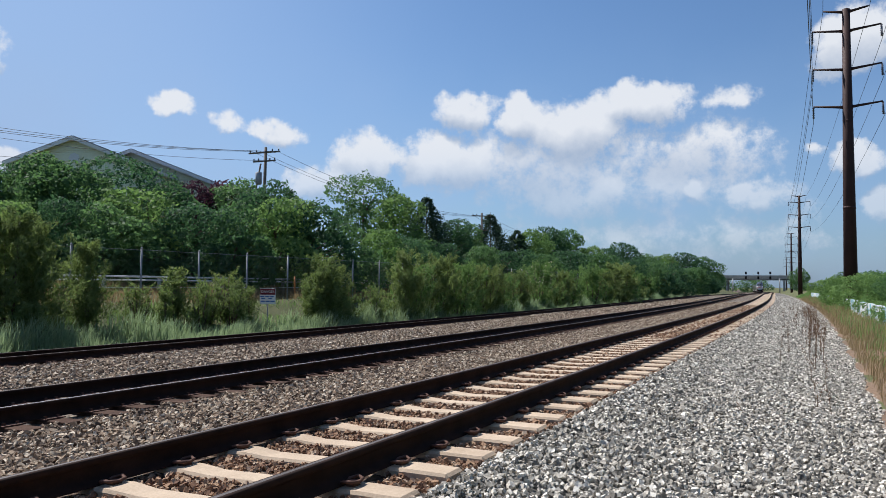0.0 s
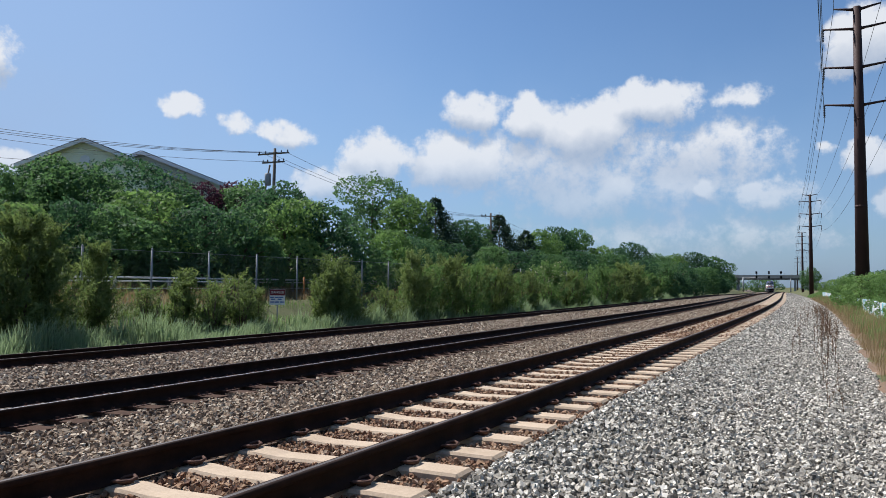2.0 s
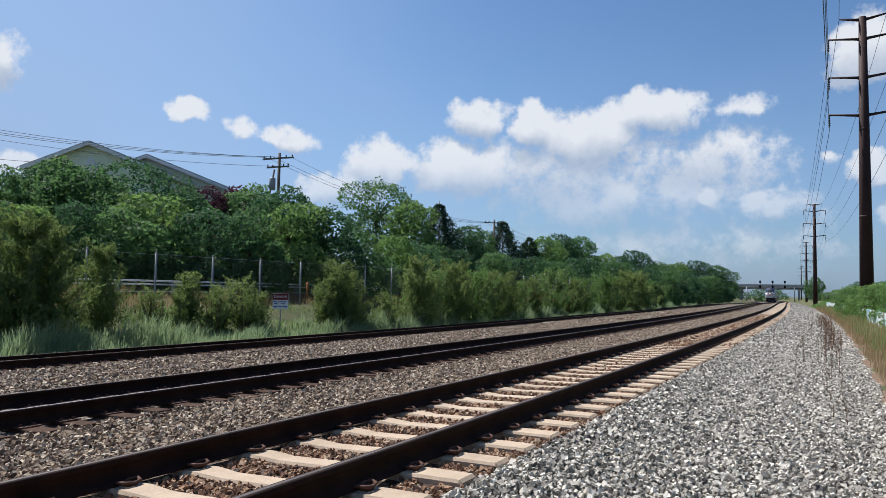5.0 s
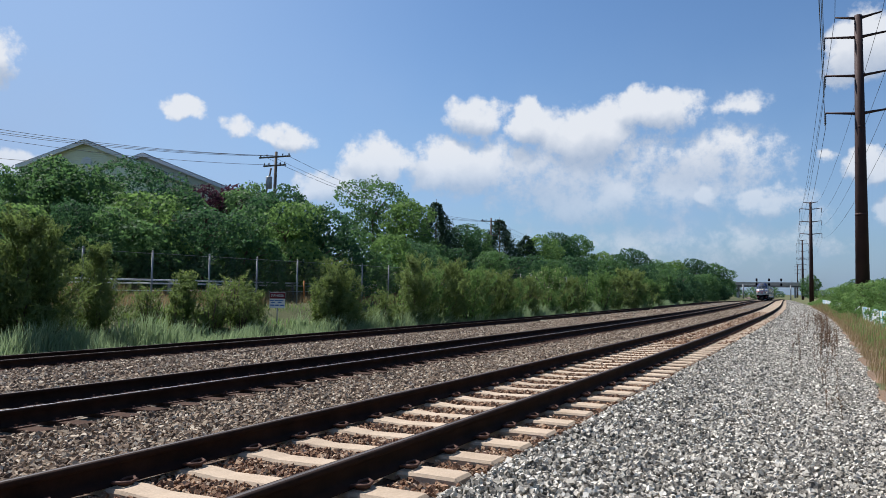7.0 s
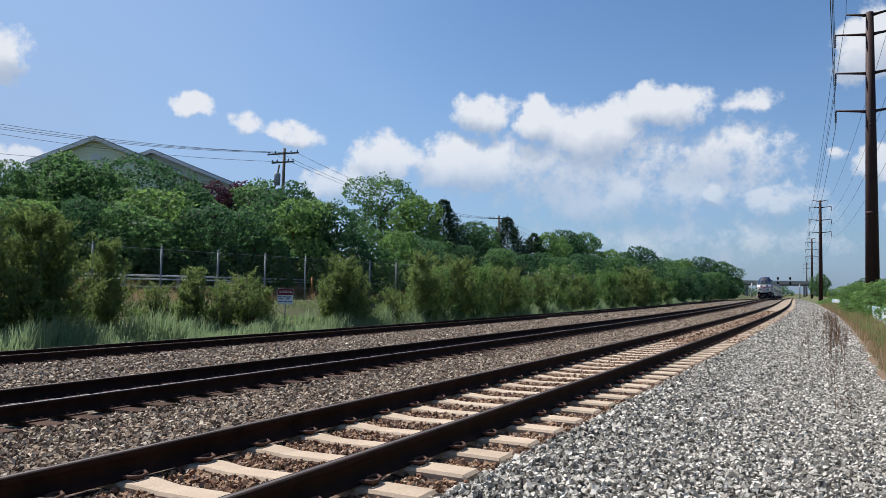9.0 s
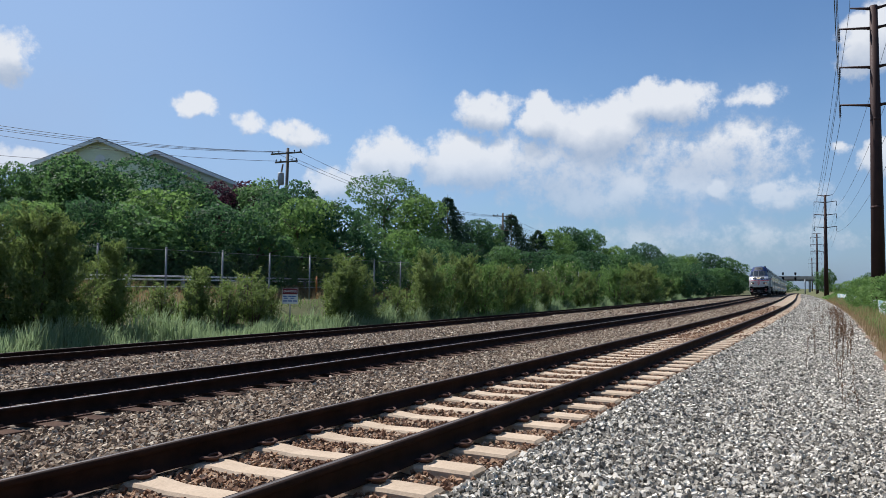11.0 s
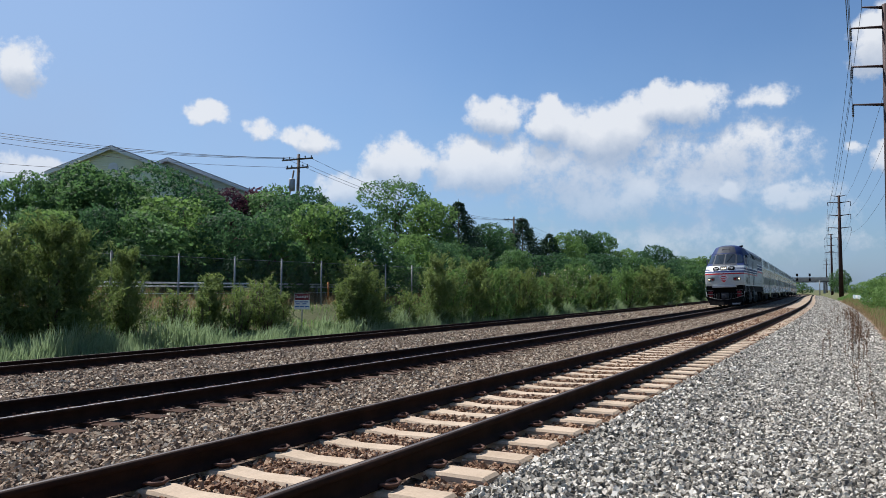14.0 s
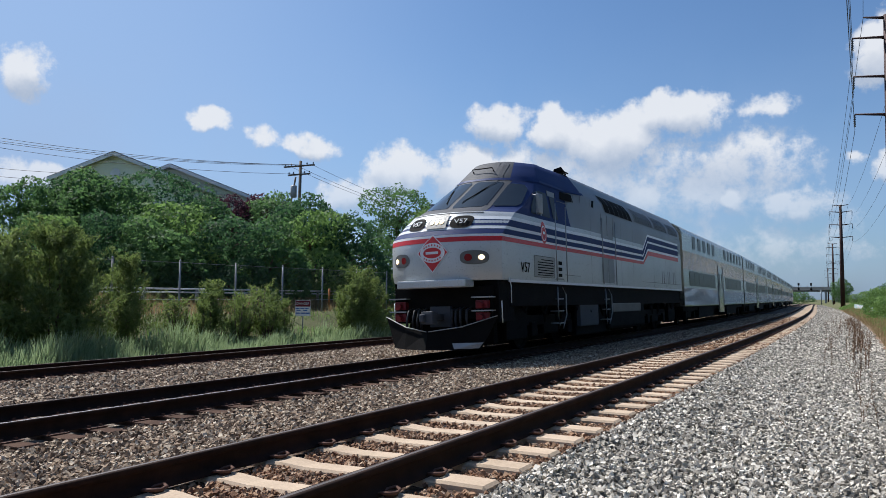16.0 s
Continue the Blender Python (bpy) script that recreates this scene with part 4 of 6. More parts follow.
def blades(name, label, mat, u0, u1, s0, s1, n, height, width, seed, lean=0.35, bias=1.0, category="grass"):
    """Bent ribbon blades."""
    r = np.random.RandomState(seed)
    u, s = r.uniform(u0, u1, n), s0 + (s1 - s0) * r.uniform(0, 1, n) ** bias
    clump = 0.65 + 0.5 * np.sin(u * 2.1 + 1.7 * np.sin(s * 0.6)) * np.sin(s * 0.9 + u)
    h = height * r.uniform(0.55, 1.15, n) * np.clip(clump, 0.35, 1.1)
    root = on_line_all(u, s, ground_z(u) - 0.05)
    a = r.uniform(0, math.tau, n)
    side = np.stack([np.cos(a), np.sin(a), np.zeros(n)], 1) * (width * (0.6 + s / 40))[:, None] * r.uniform(0.6, 1.3, (n, 1))
    b = r.uniform(0, math.tau, n)
    tip = np.stack([np.cos(b) * 0.6 + 0.5, np.sin(b) * 0.6, np.zeros(n)], 1) * (h * lean * r.uniform(0.2, 1.2, n))[:, None]
    up = np.zeros((n, 3))
    up[:, 2] = h
    mid = root + up * 0.6 + tip * 0.3
    end = root + up * 0.97 + tip
    v = np.stack([root - side, root + side, mid - side * 0.8, mid + side * 0.8, end - side * 0.12, end + side * 0.12], 1).reshape(-1, 3)
    i = np.arange(n)[:, None] * 6
    f = np.concatenate([i + np.array((0, 1, 3, 2)), i + np.array((2, 3, 5, 4))], 0)
    return tagged(part_of(name, arrays_mesh(name, v, f), M[mat]), label, category, kind="stuff")


def build_grass():
    blades("reeds", "blue-green reeds in the ditch beside the track", "reed", -20.3, -18.3, 5, 150, 34000, 0.98, 0.016, 91, 0.45, 1.7, "reeds")
    blades("ditch_grass", "green grass under the bushes", "leaf_bright", -23.0, -20.3, 6, 110, 14000, 0.38, 0.012, 92, 0.5, 1.5)
    blades("dry_grass", "dry straw grass on the bank behind the fence", "straw", -29.5, -23.2, 10, 80, 26000, 0.55, 0.014, 93, 0.5, 1.3)
    blades("field_grass", "green grass on the bank behind the fence", "reed", -29.5, -22.5, 10, 90, 5000, 0.30, 0.014, 94, 0.5, 1.3)
    blades("verge_straw", "dry straw-coloured grass along the ballast edge", "straw", 0.76, 2.1, 6, 110, 24000, 0.50, 0.0040, 95, 0.5, 2.0)
    blades("verge_grass", "green grass on the bank", "leaf_bright", 1.0, 3.6, 6, 140, 22000, 0.48, 0.006, 96, 0.5, 1.8)


WALL_GROWTH = ((1.9, 30.5, 0.75), (1.85, 34.0, 0.5), (1.75, 38.5, 0.85), (1.5, 45.0, 0.7), (1.2, 52.0, 0.9), (0.8, 60.0, 0.8), (0.2, 72.0, 0.9), (2.0, 27.0, 0.6))
# the second list: trees added outside the view to cut fill light and reflections
UNSEEN_TREES = ((9, -8, 8), (12, 2, 9), (10, 12, 8), (14, 22, 9), (13, 33, 8), (8, -20, 9), (12, -32, 9), (7, -45, 9), (12, -58, 9), (16, 44, 8), (20, 8, 10), (20, -15, 10))
FAR_WOODS = ((-62, 560, 9), (-50, 590, 8), (-48, 720, 10), (14, 560, 8), (-70, 500, 9), (22, 520, 8), (-60, 420, 9), (-50, 390, 9), (-55, 360, 8))
build_plants()
plant_all([broad_tree("bush", "scrubby green growth against the painted wall", "bush", 1.2, 1.6, "leaf_bright", 2500, 0.045, 84, 0.0, 9, 0.5, "bushes on the bank")], WALL_GROWTH, 14, 1.25)
plant_all([broad_tree("tree", "far hazy green tree beyond the bridge", "tree", 8.0, 12.0, "leaf", 2500, 0.30, 85, 0.0, 12, 0.4, "trees beyond the bridge")], FAR_WOODS, 15, 8.2)
# unseen trees, with a further row along the line for dark train reflections
plant_all([broad_tree("tree", "green tree added out of view to darken reflections and fill light", "tree", 8.0, 9.0, "leaf", 5000, 0.20, 86, 0.0, 15, 0.4, "trees above the bank")], UNSEEN_TREES + tuple((on_line(u, s).x, on_line(u, s).y, 10.0) for u, s in ((14, 70), (16, 90), (18, 110), (21, 130), (25, 150), (29, 172), (33, 196), (37, 222))), 16, 8.2)
build_grass()


# ---- fence, wall, poles, house, bridge ----
FENCE_X, FENCE_Y, FENCE_WAY, FENCE_STEP = -23.03, 19.19, -0.0521, 3.05


def fence_place(i):
    return FENCE_X + FENCE_STEP * i * math.sin(FENCE_WAY), FENCE_Y + FENCE_STEP * i * math.cos(FENCE_WAY)


def build_fence():
    fence = thing("chain_link_fence", "tall galvanised chain-link fence along the bank", "fence", kind="structure")
    bm = bmesh.new()
    tube(bm, [(0, 0, -0.5), (0, 0, 2.17)], 0.038, 10)
    tube(bm, [(0, 0, 2.16), (0, 0, 2.20), (0, 0, 2.23)], [0.045, 0.04, 0.01], 10)
    post = bpy.data.meshes.new("post")
    bm.to_mesh(post)
    bm.free()
    post.materials.append(M["galvanised"])
    # woven wire: two sets of slanting wires, thin ribbons
    bm = bmesh.new()
    high, wide, gap, t = 2.08, FENCE_STEP, 0.085, 0.0022
    for sgn in (1, -1):
        k = -high
        while k < wide:
            a, b = max(k, 0.0), min(k + high, wide)
            if b > a:
                p, q = [(a, a - k), (b, b - k)]
                if sgn < 0:
                    p, q = (wide - p[0], p[1]), (wide - q[0], q[1])
                for dx, dy in ((t, 0), (0, t)):
                    bm.faces.new([bm.verts.new(c) for c in ((dx + 0.003 * sgn, p[0] - dy, p[1] + 0.04), (0.003 * sgn - dx, p[0] + dy, p[1] + 0.04), (0.003 * sgn - dx, q[0] + dy, q[1] + 0.04), (dx + 0.003 * sgn, q[0] - dy, q[1] + 0.04))])
            k += gap
    mesh = bpy.data.meshes.new("wire_mesh")
    bm.to_mesh(mesh)
    bm.free()
    mesh.materials.append(M["fence_wire"])
    bm = bmesh.new()
    tube(bm, [(0, 0, 2.12), (0, FENCE_STEP, 2.12)], 0.008, 6)
    rail = bpy.data.meshes.new("top_rail")
    bm.to_mesh(rail)
    bm.free()
    rail.materials.append(M["galvanised"])
    for i in range(-4, 34):
        x, y = fence_place(i)
        m = pose(x, y, 0.25 + 0.0174 * i, 0, 0, math.degrees(-FENCE_WAY))
        for name, me in (("post", post), ("wire_mesh", mesh), ("top_rail", rail)):
            part_of(name, me, None, fence).matrix_basis = m
    return fence


def build_guard_rail():
    rail = thing("guard_rail", "galvanised road guard rail on short posts, its lit ridges coloured white", "guard rail", kind="structure")
    # the W-beam's sunlit ridges, drawn as separate white tubes
    for z0, z1 in ((1.33, 1.42), (1.18, 1.26), (0.88, 0.92)):
        s_list = np.linspace(8, 70, 40)
        bm = bmesh.new()
        tube(bm, [on_line(-26.8, s, (z0 + z1) / 2) for s in s_list], (z1 - z0) / 2, 6)
        part("rail", bm, M["white_paint"], rail)
    for s in np.arange(9, 70, 3.0):
        bm = bmesh.new()
        p = on_line(-26.9, s, 0)
        box(bm, p.x - 0.06, p.x + 0.06, p.y - 0.06, p.y + 0.06, 0.3, 1.36)
        part("post", bm, M["galvanised"], rail)


def build_graffiti_wall():
    wall = thing("painted_wall", "low concrete wall painted white with faded graffiti", "wall", kind="structure")
    for s in np.arange(22, 104, 4.0):
        bm = bmesh.new()
        box(bm, -0.09, 0.09, 0.02, 3.97, -0.7, 0.0, 0.015)
        ob = part("panel", bm, M["graffiti"], wall)
        ob.matrix_basis = pose(*on_line(2.05, s, 0.56), 0, 0, heading(s + 2))


def utility_pole(x, y, top, label, lean=0.0, transformer=False):
    pole = thing("utility_pole", label, "utility pole", "wooden utility poles")
    g = ground_at(x, y)
    bm = bmesh.new()
    tube(bm, [(x, y, g - 0.3), (x + lean, y, top)], [0.17, 0.11], 10)
    part("post", bm, M["pole_wood"], pole)
    for z, half in ((top - 0.45, 1.25), (top - 1.15, 0.9)) if transformer else ((top - 0.4, 1.2), (top - 2.2, 0.8)):
        bm = bmesh.new()
        box(bm, -half, half, -0.06, 0.06, -0.06, 0.06, 0.01, pose(x + lean, y - 0.15, z, 0, -6 if transformer else 0, 35))
        arm = part("crossarm", bm, M["pole_wood"], pole)
        for k in (-0.9, -0.5, 0.5, 0.9):
            bm = bmesh.new()
            c = pose(x + lean, y - 0.15, z, 0, -6 if transformer else 0, 35) @ Vector((k * half, 0, 0.06))
            tube(bm, [c, c + Vector((0, 0, 0.08)), c + Vector((0, 0, 0.16)), c + Vector((0, 0, 0.2))], [0.02, 0.06, 0.045, 0.01], 8)
            part("insulator", bm, M["insulator"], arm)
    if transformer:
        bm = bmesh.new()
        tube(bm, [(x - 0.45, y - 0.1, top - 3.0), (x - 0.45, y - 0.1, top - 2.95), (x - 0.45, y - 0.1, top - 2.05), (x - 0.45, y - 0.1, top - 2.0)], [0.2, 0.26, 0.26, 0.18], 14)
        part("transformer", bm, M["grille"], pole, "grey cylindrical transformer")
        bm = bmesh.new()
        tube(bm, [(x - 1.3, y, top - 5.5), (x - 0.35, y, top - 1.3)], 0.07, 8)
        part("brace", bm, M["pole_wood"], pole)
    return pole


def steel_pole(u, s, top, label):
    """Tall transmission pole: tapered shaft, flange rings, four pairs of davit arms with insulators."""
    base = on_line(u, s, float(ground_z(u)))
    a = heading(s)
    pole = thing("transmission_pole", label, "transmission pole", "steel transmission poles", m=pose(base.x, base.y, base.z, 0, 0, a))
    h = top - base.z
    bm = bmesh.new()
    tube(bm, [(0, 0, -0.3), (0, 0, h * 0.5), (0, 0, h)], [0.40, 0.31, 0.21], 12)
    part("shaft", bm, M["weathering"], pole, "dark rust-brown steel shaft")
    for z in (h * 0.33, h * 0.62):
        bm = bmesh.new()
        tube(bm, [(0, 0, z - 0.08), (0, 0, z + 0.08)], 0.41 - 0.2 * z / h, 14)
        part("flange", bm, M["weathering"], pole)
    for k, (drop, reach) in enumerate(((0.12, 1.25), (1.32, 1.85), (3.70, 1.85), (6.02, 1.85))):
        for side in (-1, 1):
            bm = bmesh.new()
            z = h - drop
            tube(bm, [(side * 0.1, 0, z - 0.05), (side * 0.4, 0, z), (side * reach, 0, z + 0.16)], [0.12, 0.085, 0.05], 8)
            arm = part("davit_arm", bm, M["weathering"], pole)
            if k:
                bm = bmesh.new()
                n = 7
                pts, rad = [], []
                for j in range(n):
                    q = Vector((side * reach, 0, z + 0.12 - 0.11 * j))
                    pts += [q, q - Vector((0, 0, 0.05))]
                    rad += [0.03, 0.075]
                tube(bm, pts, rad, 8)
                if side > 0:
                    tube(bm, [(side * reach, 0, z + 0.1), (side * reach - 0.05, -0.7, z - 0.75)], 0.05, 6)
                part("insulator", bm, M["insulator"], arm)
    return pole


def cable(a, b, sag, radius=0.012, group="overhead wires"):
    a, b = Vector(a), Vector(b)
    bm = bmesh.new()
    tube(bm, [a.lerp(b, t) - Vector((0, 0, sag * 4 * t * (1 - t))) for t in np.linspace(0, 1, 15)], radius, 4)
    return tagged(part("overhead_wire", bm, M["cable"]), "thin black overhead wire slung between poles", "wire", group)


POLES = ((2.29, 49.9, 18.2), (2.07, 152.0, 18.6), (2.64, 265.0, 19.2), (5.5, 390.0, 19.5), (8.84, 519.6, 21.0))


def build_lines():
    for k, (u, s, top) in enumerate(POLES):
        steel_pole(u, s, top, "tall rust-brown steel transmission pole with davit arms" if k == 0 else "distant dark steel transmission pole with davit arms")
    stations = [(2.3, -52.0, 18.2)] + list(POLES)
    for (u0, s0, t0), (u1, s1, t1) in zip(stations, stations[1:]):
        for drop, reach in ((0.0, 1.25), (2.15, 1.85), (4.55, 1.85), (6.85, 1.85)):
            for side in (-1, 1):
                cable(on_line(u0 + side * reach, s0, t0 - drop - float(fall(s0))), on_line(u1 + side * reach, s1, t1 - drop - float(fall(s1))), 1.6, 0.014)
    utility_pole(-39.86, 44.85, 12.1, "weathered wooden pole with crossarm and transformer", 0.15, True)
    utility_pole(-38.25, 83.67, 10.3, "grey wooden pole with two crossarms")
    utility_pole(-45.13, 132.5, 11.3, "distant wooden pole with crossarms")
    utility_pole(-48.98, 98.5, 11.1, "wooden pole among the trees")
    for dz, dx in ((-0.30, -1.0), (-0.25, -0.5), (-0.30, 0.9)):
        cable((-39.7 + dx, 44.85 + dx * 0.5, 12.05 + dz), (-57.0 + dx, 18.0, 13.0 + dz), 0.9, 0.016)
        cable((-39.7 + dx, 44.85 + dx * 0.5, 12.05 + dz), (-38.25 + dx, 83.67, 10.2 + dz), 1.3, 0.014)
        cable((-38.25 + dx, 83.67, 10.2 + dz), (-45.13 + dx, 132.5, 11.2 + dz), 1.2, 0.014)
    cable((-39.7, 44.8, 11.0), (-57.0, 18.0, 12.3), 0.9, 0.014)
    for dz in (0.0, -0.6):
        cable((-51.6, 33.2, 10.2 + dz), (-60.0, 20.0, 10.9 + dz), 0.3, 0.016)


def build_house(m, half):
    """Gabled house: lapped siding, white rakes, shingle roof, a lower wing behind."""
    house = thing("house", "pale yellow sided house with a grey gable roof", "house", m=m)
    ridge, deep = 8.42, 11.0
    eave = ridge - 0.387 * half
    bm = bmesh.new()
    box(bm, -half, half, 0.0, deep, -0.5, eave)
    v = [bm.verts.new(p) for p in ((-half, 0, eave), (half, 0, eave), (0, 0, ridge), (-half, deep, eave), (half, deep, eave), (0, deep, ridge))]
    for f in ((0, 1, 2), (5, 4, 3), (0, 2, 5, 3), (1, 4, 5, 2)):
        bm.faces.new([v[i] for i in f])
    wall = part("wall", bm, M["siding"], house, "pale yellow siding wall")
    bm = bmesh.new()
    z = 0.0
    while z < ridge - 0.2:
        w = half if z < eave else half * (ridge - z) / (ridge - eave)
        pts = [(-w, -0.035, z), (w, -0.035, z), (w * 0.99, -0.006, z + 0.15), (-w * 0.99, -0.006, z + 0.15), (-w, 0.0, z), (w, 0.0, z)]
        q = [bm.verts.new(p) for p in pts]
        bm.faces.new((q[0], q[1], q[2], q[3])), bm.faces.new((q[4], q[5], q[1], q[0]))
        z += 0.16
    lap = part("siding_course", bm, M["siding"], wall)
    tagged(lap, kind="stuff")
    slope = math.hypot(half + 0.45, (ridge - eave) * (half + 0.45) / half)
    ang = math.degrees(math.atan2(ridge - eave, half))
    for side in (1, -1):
        bm = bmesh.new()
        box(bm, 0, slope, -0.45, deep + 0.4, 0.02, 0.16, 0, pose(0, 0, ridge, 0, ang if side > 0 else 180 - ang, 0) if side > 0 else Matrix.Diagonal((-1, 1, 1, 1)) @ pose(0, 0, ridge, 0, ang, 0))
        bmesh.ops.recalc_face_normals(bm, faces=bm.faces)
        part("roof", bm, M["shingle"], house, "grey shingle roof slope")
        bm = bmesh.new()
        mm = pose(0, 0, ridge, 0, ang, 0) if side > 0 else Matrix.Diagonal((-1, 1, 1, 1)) @ pose(0, 0, ridge, 0, ang, 0)
        box(bm, 0, slope, -0.50, -0.44, -0.16, 0.10, 0, mm)
        box(bm, slope, slope + 0.05, -0.45, deep + 0.4, -0.14, 0.10, 0, mm)
        bmesh.ops.recalc_face_normals(bm, faces=bm.faces)
        part("rake_board", bm, M["white_paint"], house, "white rake and eave board")
    bm = bmesh.new()
    bm.faces.new([bm.verts.new((0.42 * math.cos(math.tau * k / 8), -0.06, ridge - 1.5 + 0.42 * math.sin(math.tau * k / 8))) for k in range(8)])
    for k in range(4):
        box(bm, -0.3, 0.3, -0.09, -0.06, ridge - 1.78 + 0.16 * k, ridge - 1.72 + 0.16 * k)
    part("gable_vent", bm, M["white_paint"], house, "white octagonal gable vent")
    return house


def build_bridge():
    s = 470.0
    bridge = thing("road_bridge", "grey concrete road bridge across the tracks", "bridge", kind="structure", m=pose(*on_line(0, s, 1.3), 0, 0, heading(s) - 4))
    bm = bmesh.new()
    box(bm, -60, 16, -6, 6, 6.6, 7.5)
    part("deck", bm, M["concrete"], bridge)
    for y in (-6.1, 5.8):
        bm = bmesh.new()
        box(bm, -60, 16, y, y + 0.3, 7.3, 8.5)
        part("parapet", bm, M["concrete"], bridge)
    for k in range(6):
        bm = bmesh.new()
        box(bm, -60, 8, -5.3 + k * 2.1, -5.0 + k * 2.1, 5.7, 6.6)
        part("girder", bm, M["grille_dark"], bridge)
    for x in (-26.0, 5.0):
        for y in (-4, 0, 4):
            bm = bmesh.new()
            tube(bm, [(x, y, -4.5), (x, y, 5.0)], 0.5, 12)
            part("column", bm, M["concrete"], bridge)
        bm = bmesh.new()
        box(bm, x - 0.6, x + 0.6, -5.6, 5.6, 5.0, 5.75, 0.05)
        part("pier_cap", bm, M["concrete"], bridge)
    bm = bmesh.new()
    box(bm, 8, 16, -6.5, 6.5, -4.5, 6.6)
    part("abutment", bm, M["concrete"], bridge)
    bm = bmesh.new()
    box(bm, -75, -44, -6.5, 6.5, -4.5, 6.6)
    part("abutment", bm, M["concrete"], bridge)
    # chain fence posts on the parapet
    for k in range(20):
        bm = bmesh.new()
        tube(bm, [(-58 + k * 3.6, -6, 8.4), (-58 + k * 3.6, -6, 9.6)], 0.06, 6)
        part("railing_post", bm, M["galvanised"], bridge)


def build_signals():
    s = 440.0
    gantry = thing("signal_gantry", "steel signal gantry with three signal heads over the tracks", "signal gantry", m=pose(*on_line(0, s, -1.0), 0, 0, heading(s)))
    bm = bmesh.new()
    tube(bm, [(-22.5, 0, 0), (-22.5, 0, 8.8)], 0.35, 10)
    part("mast", bm, M["galvanised"], gantry, "pale steel mast")
    bm = bmesh.new()
    tube(bm, [(1.5, 0, 0), (1.5, 0, 8.8)], 0.3, 10)
    part("mast", bm, M["galvanised"], gantry, "pale steel mast")
    bm = bmesh.new()
    for z in (8.0, 8.8):
        for y in (-0.4, 0.4):
            tube(bm, [(-22.5, y, z), (1.5, y, z)], 0.07, 6)
    for k in range(24):
        tube(bm, [(-22.5 + k, -0.4, 8.0 if k % 2 else 8.8), (-21.5 + k, -0.4, 8.8 if k % 2 else 8.0)], 0.05, 5)
    part("truss", bm, M["galvanised"], gantry, "pale steel truss")
    for x in (-15.6, -9.3, -3.2):
        bm = bmesh.new()
        tube(bm, [(x, -0.6, 7.6), (x, -0.6, 12.4)], 0.08, 6)
        for z in (9.0, 11.6):
            box(bm, x - 0.5, x + 0.5, -0.9, -0.65, z - 0.7, z + 0.7, 0.1)
        part("signal_head", bm, M["black"], gantry, "black signal head with two lamp plates")


def build_sign():
    sign = thing("warning_sign", "white warning sign with a dark red heading", "sign", m=pose(-20.4, 23.35, 0, 0, 0, 32))
    bm = bmesh.new()
    tube(bm, [(0, 0.03, -0.9), (0, 0.03, 0.85)], 0.025, 8)
    part("post", bm, M["galvanised"], sign)
    bm = bmesh.new()
    box(bm, -0.32, 0.32, -0.008, 0.008, 0.27, 0.92, 0.004)
    plate = part("plate", bm, M["white_paint"], sign)
    bm = bmesh.new()
    box(bm, -0.31, 0.31, -0.014, -0.010, 0.66, 0.91)
    head = part("heading", bm, M["sign_red"], plate, "dark red heading panel")
    lettering_plain("DANGER", 0.135, M["white_paint"], head, pose(0, -0.018, 0.785, 90, 0, 0))
    for z, ws in ((0.58, (-0.22, -0.02, 0.16)), (0.50, (-0.18, 0.10))):
        for x in ws:
            bm = bmesh.new()
            box(bm, x - 0.08, x + 0.08, -0.013, -0.010, z - 0.022, z + 0.022)
            part("text_bar", bm, M["sign_blue"], plate)
    for x in (-0.2, 0.0, 0.2):
        bm = bmesh.new()
        box(bm, x - 0.085, x + 0.085, -0.013, -0.010, 0.36, 0.41)
        part("text_bar", bm, M["sign_blue"], plate)


def lettering_plain(word, size, mat, parent, m):
    cu = bpy.data.curves.new("lettering", "FONT")
    cu.body, cu.size, cu.extrude, cu.align_x, cu.align_y = word, size, 0.002, "CENTER", "CENTER"
    cu.materials.append(mat)
    ob = new("lettering", cu)
    ob.parent, ob.matrix_basis = parent, m


def build_marker(x, y, height):
    g = ground_at(x, y)
    mark = thing("marker_post", "slim orange utility marker post", "marker post")
    bm = bmesh.new()
    tube(bm, [(x, y, g - 0.1), (x, y, g + height)], 0.05, 8)
    part("post", bm, M["orange"], mark)


def dead_stalk(u, s, h, seed):
    """One dry weed: a thin stem with short side twigs."""
    r = random.Random(seed)
    p = on_line(u, s, float(bed_z(min(u, 1.1))) - 0.03)
    weed = thing("dead_weed", "dry brown weed stalk standing in the gravel", "weed", "dead weeds on the shoulder", m=pose(*p, 0, 0, r.uniform(0, 360)))
    bm = bmesh.new()
    lean = r.uniform(-0.08, 0.08)
    tube(bm, [(0, 0, 0), (lean * 0.4, 0, h * 0.5), (lean, 0.02, h)], [0.0045, 0.0035, 0.002], 4)
    for k in range(int(h * 16)):
        z = h * r.uniform(0.35, 1.0)
        a, ln = r.uniform(0, math.tau), r.uniform(0.015, 0.05)
        tube(bm, [(lean * z / h, 0, z), (lean * z / h + ln * math.cos(a), ln * math.sin(a), z + ln * 0.8)], [0.004, 0.0055], 4)
    part("stem", bm, M["stalk"], weed)


build_fence()
build_guard_rail()
build_graffiti_wall()
build_house(pose(-49.0, 34.6, 3.3, 0, 0, 27.5), 4.6)
# stand-in added to carry the first house's long right roof slope
build_house(pose(-51.3, 41.6, 3.7, 0, 0, 27.5), 8.0)
build_bridge()
build_signals()
build_lines()
build_sign()
build_marker(-24.9, 30.6, 1.1)
rr = random.Random(77)
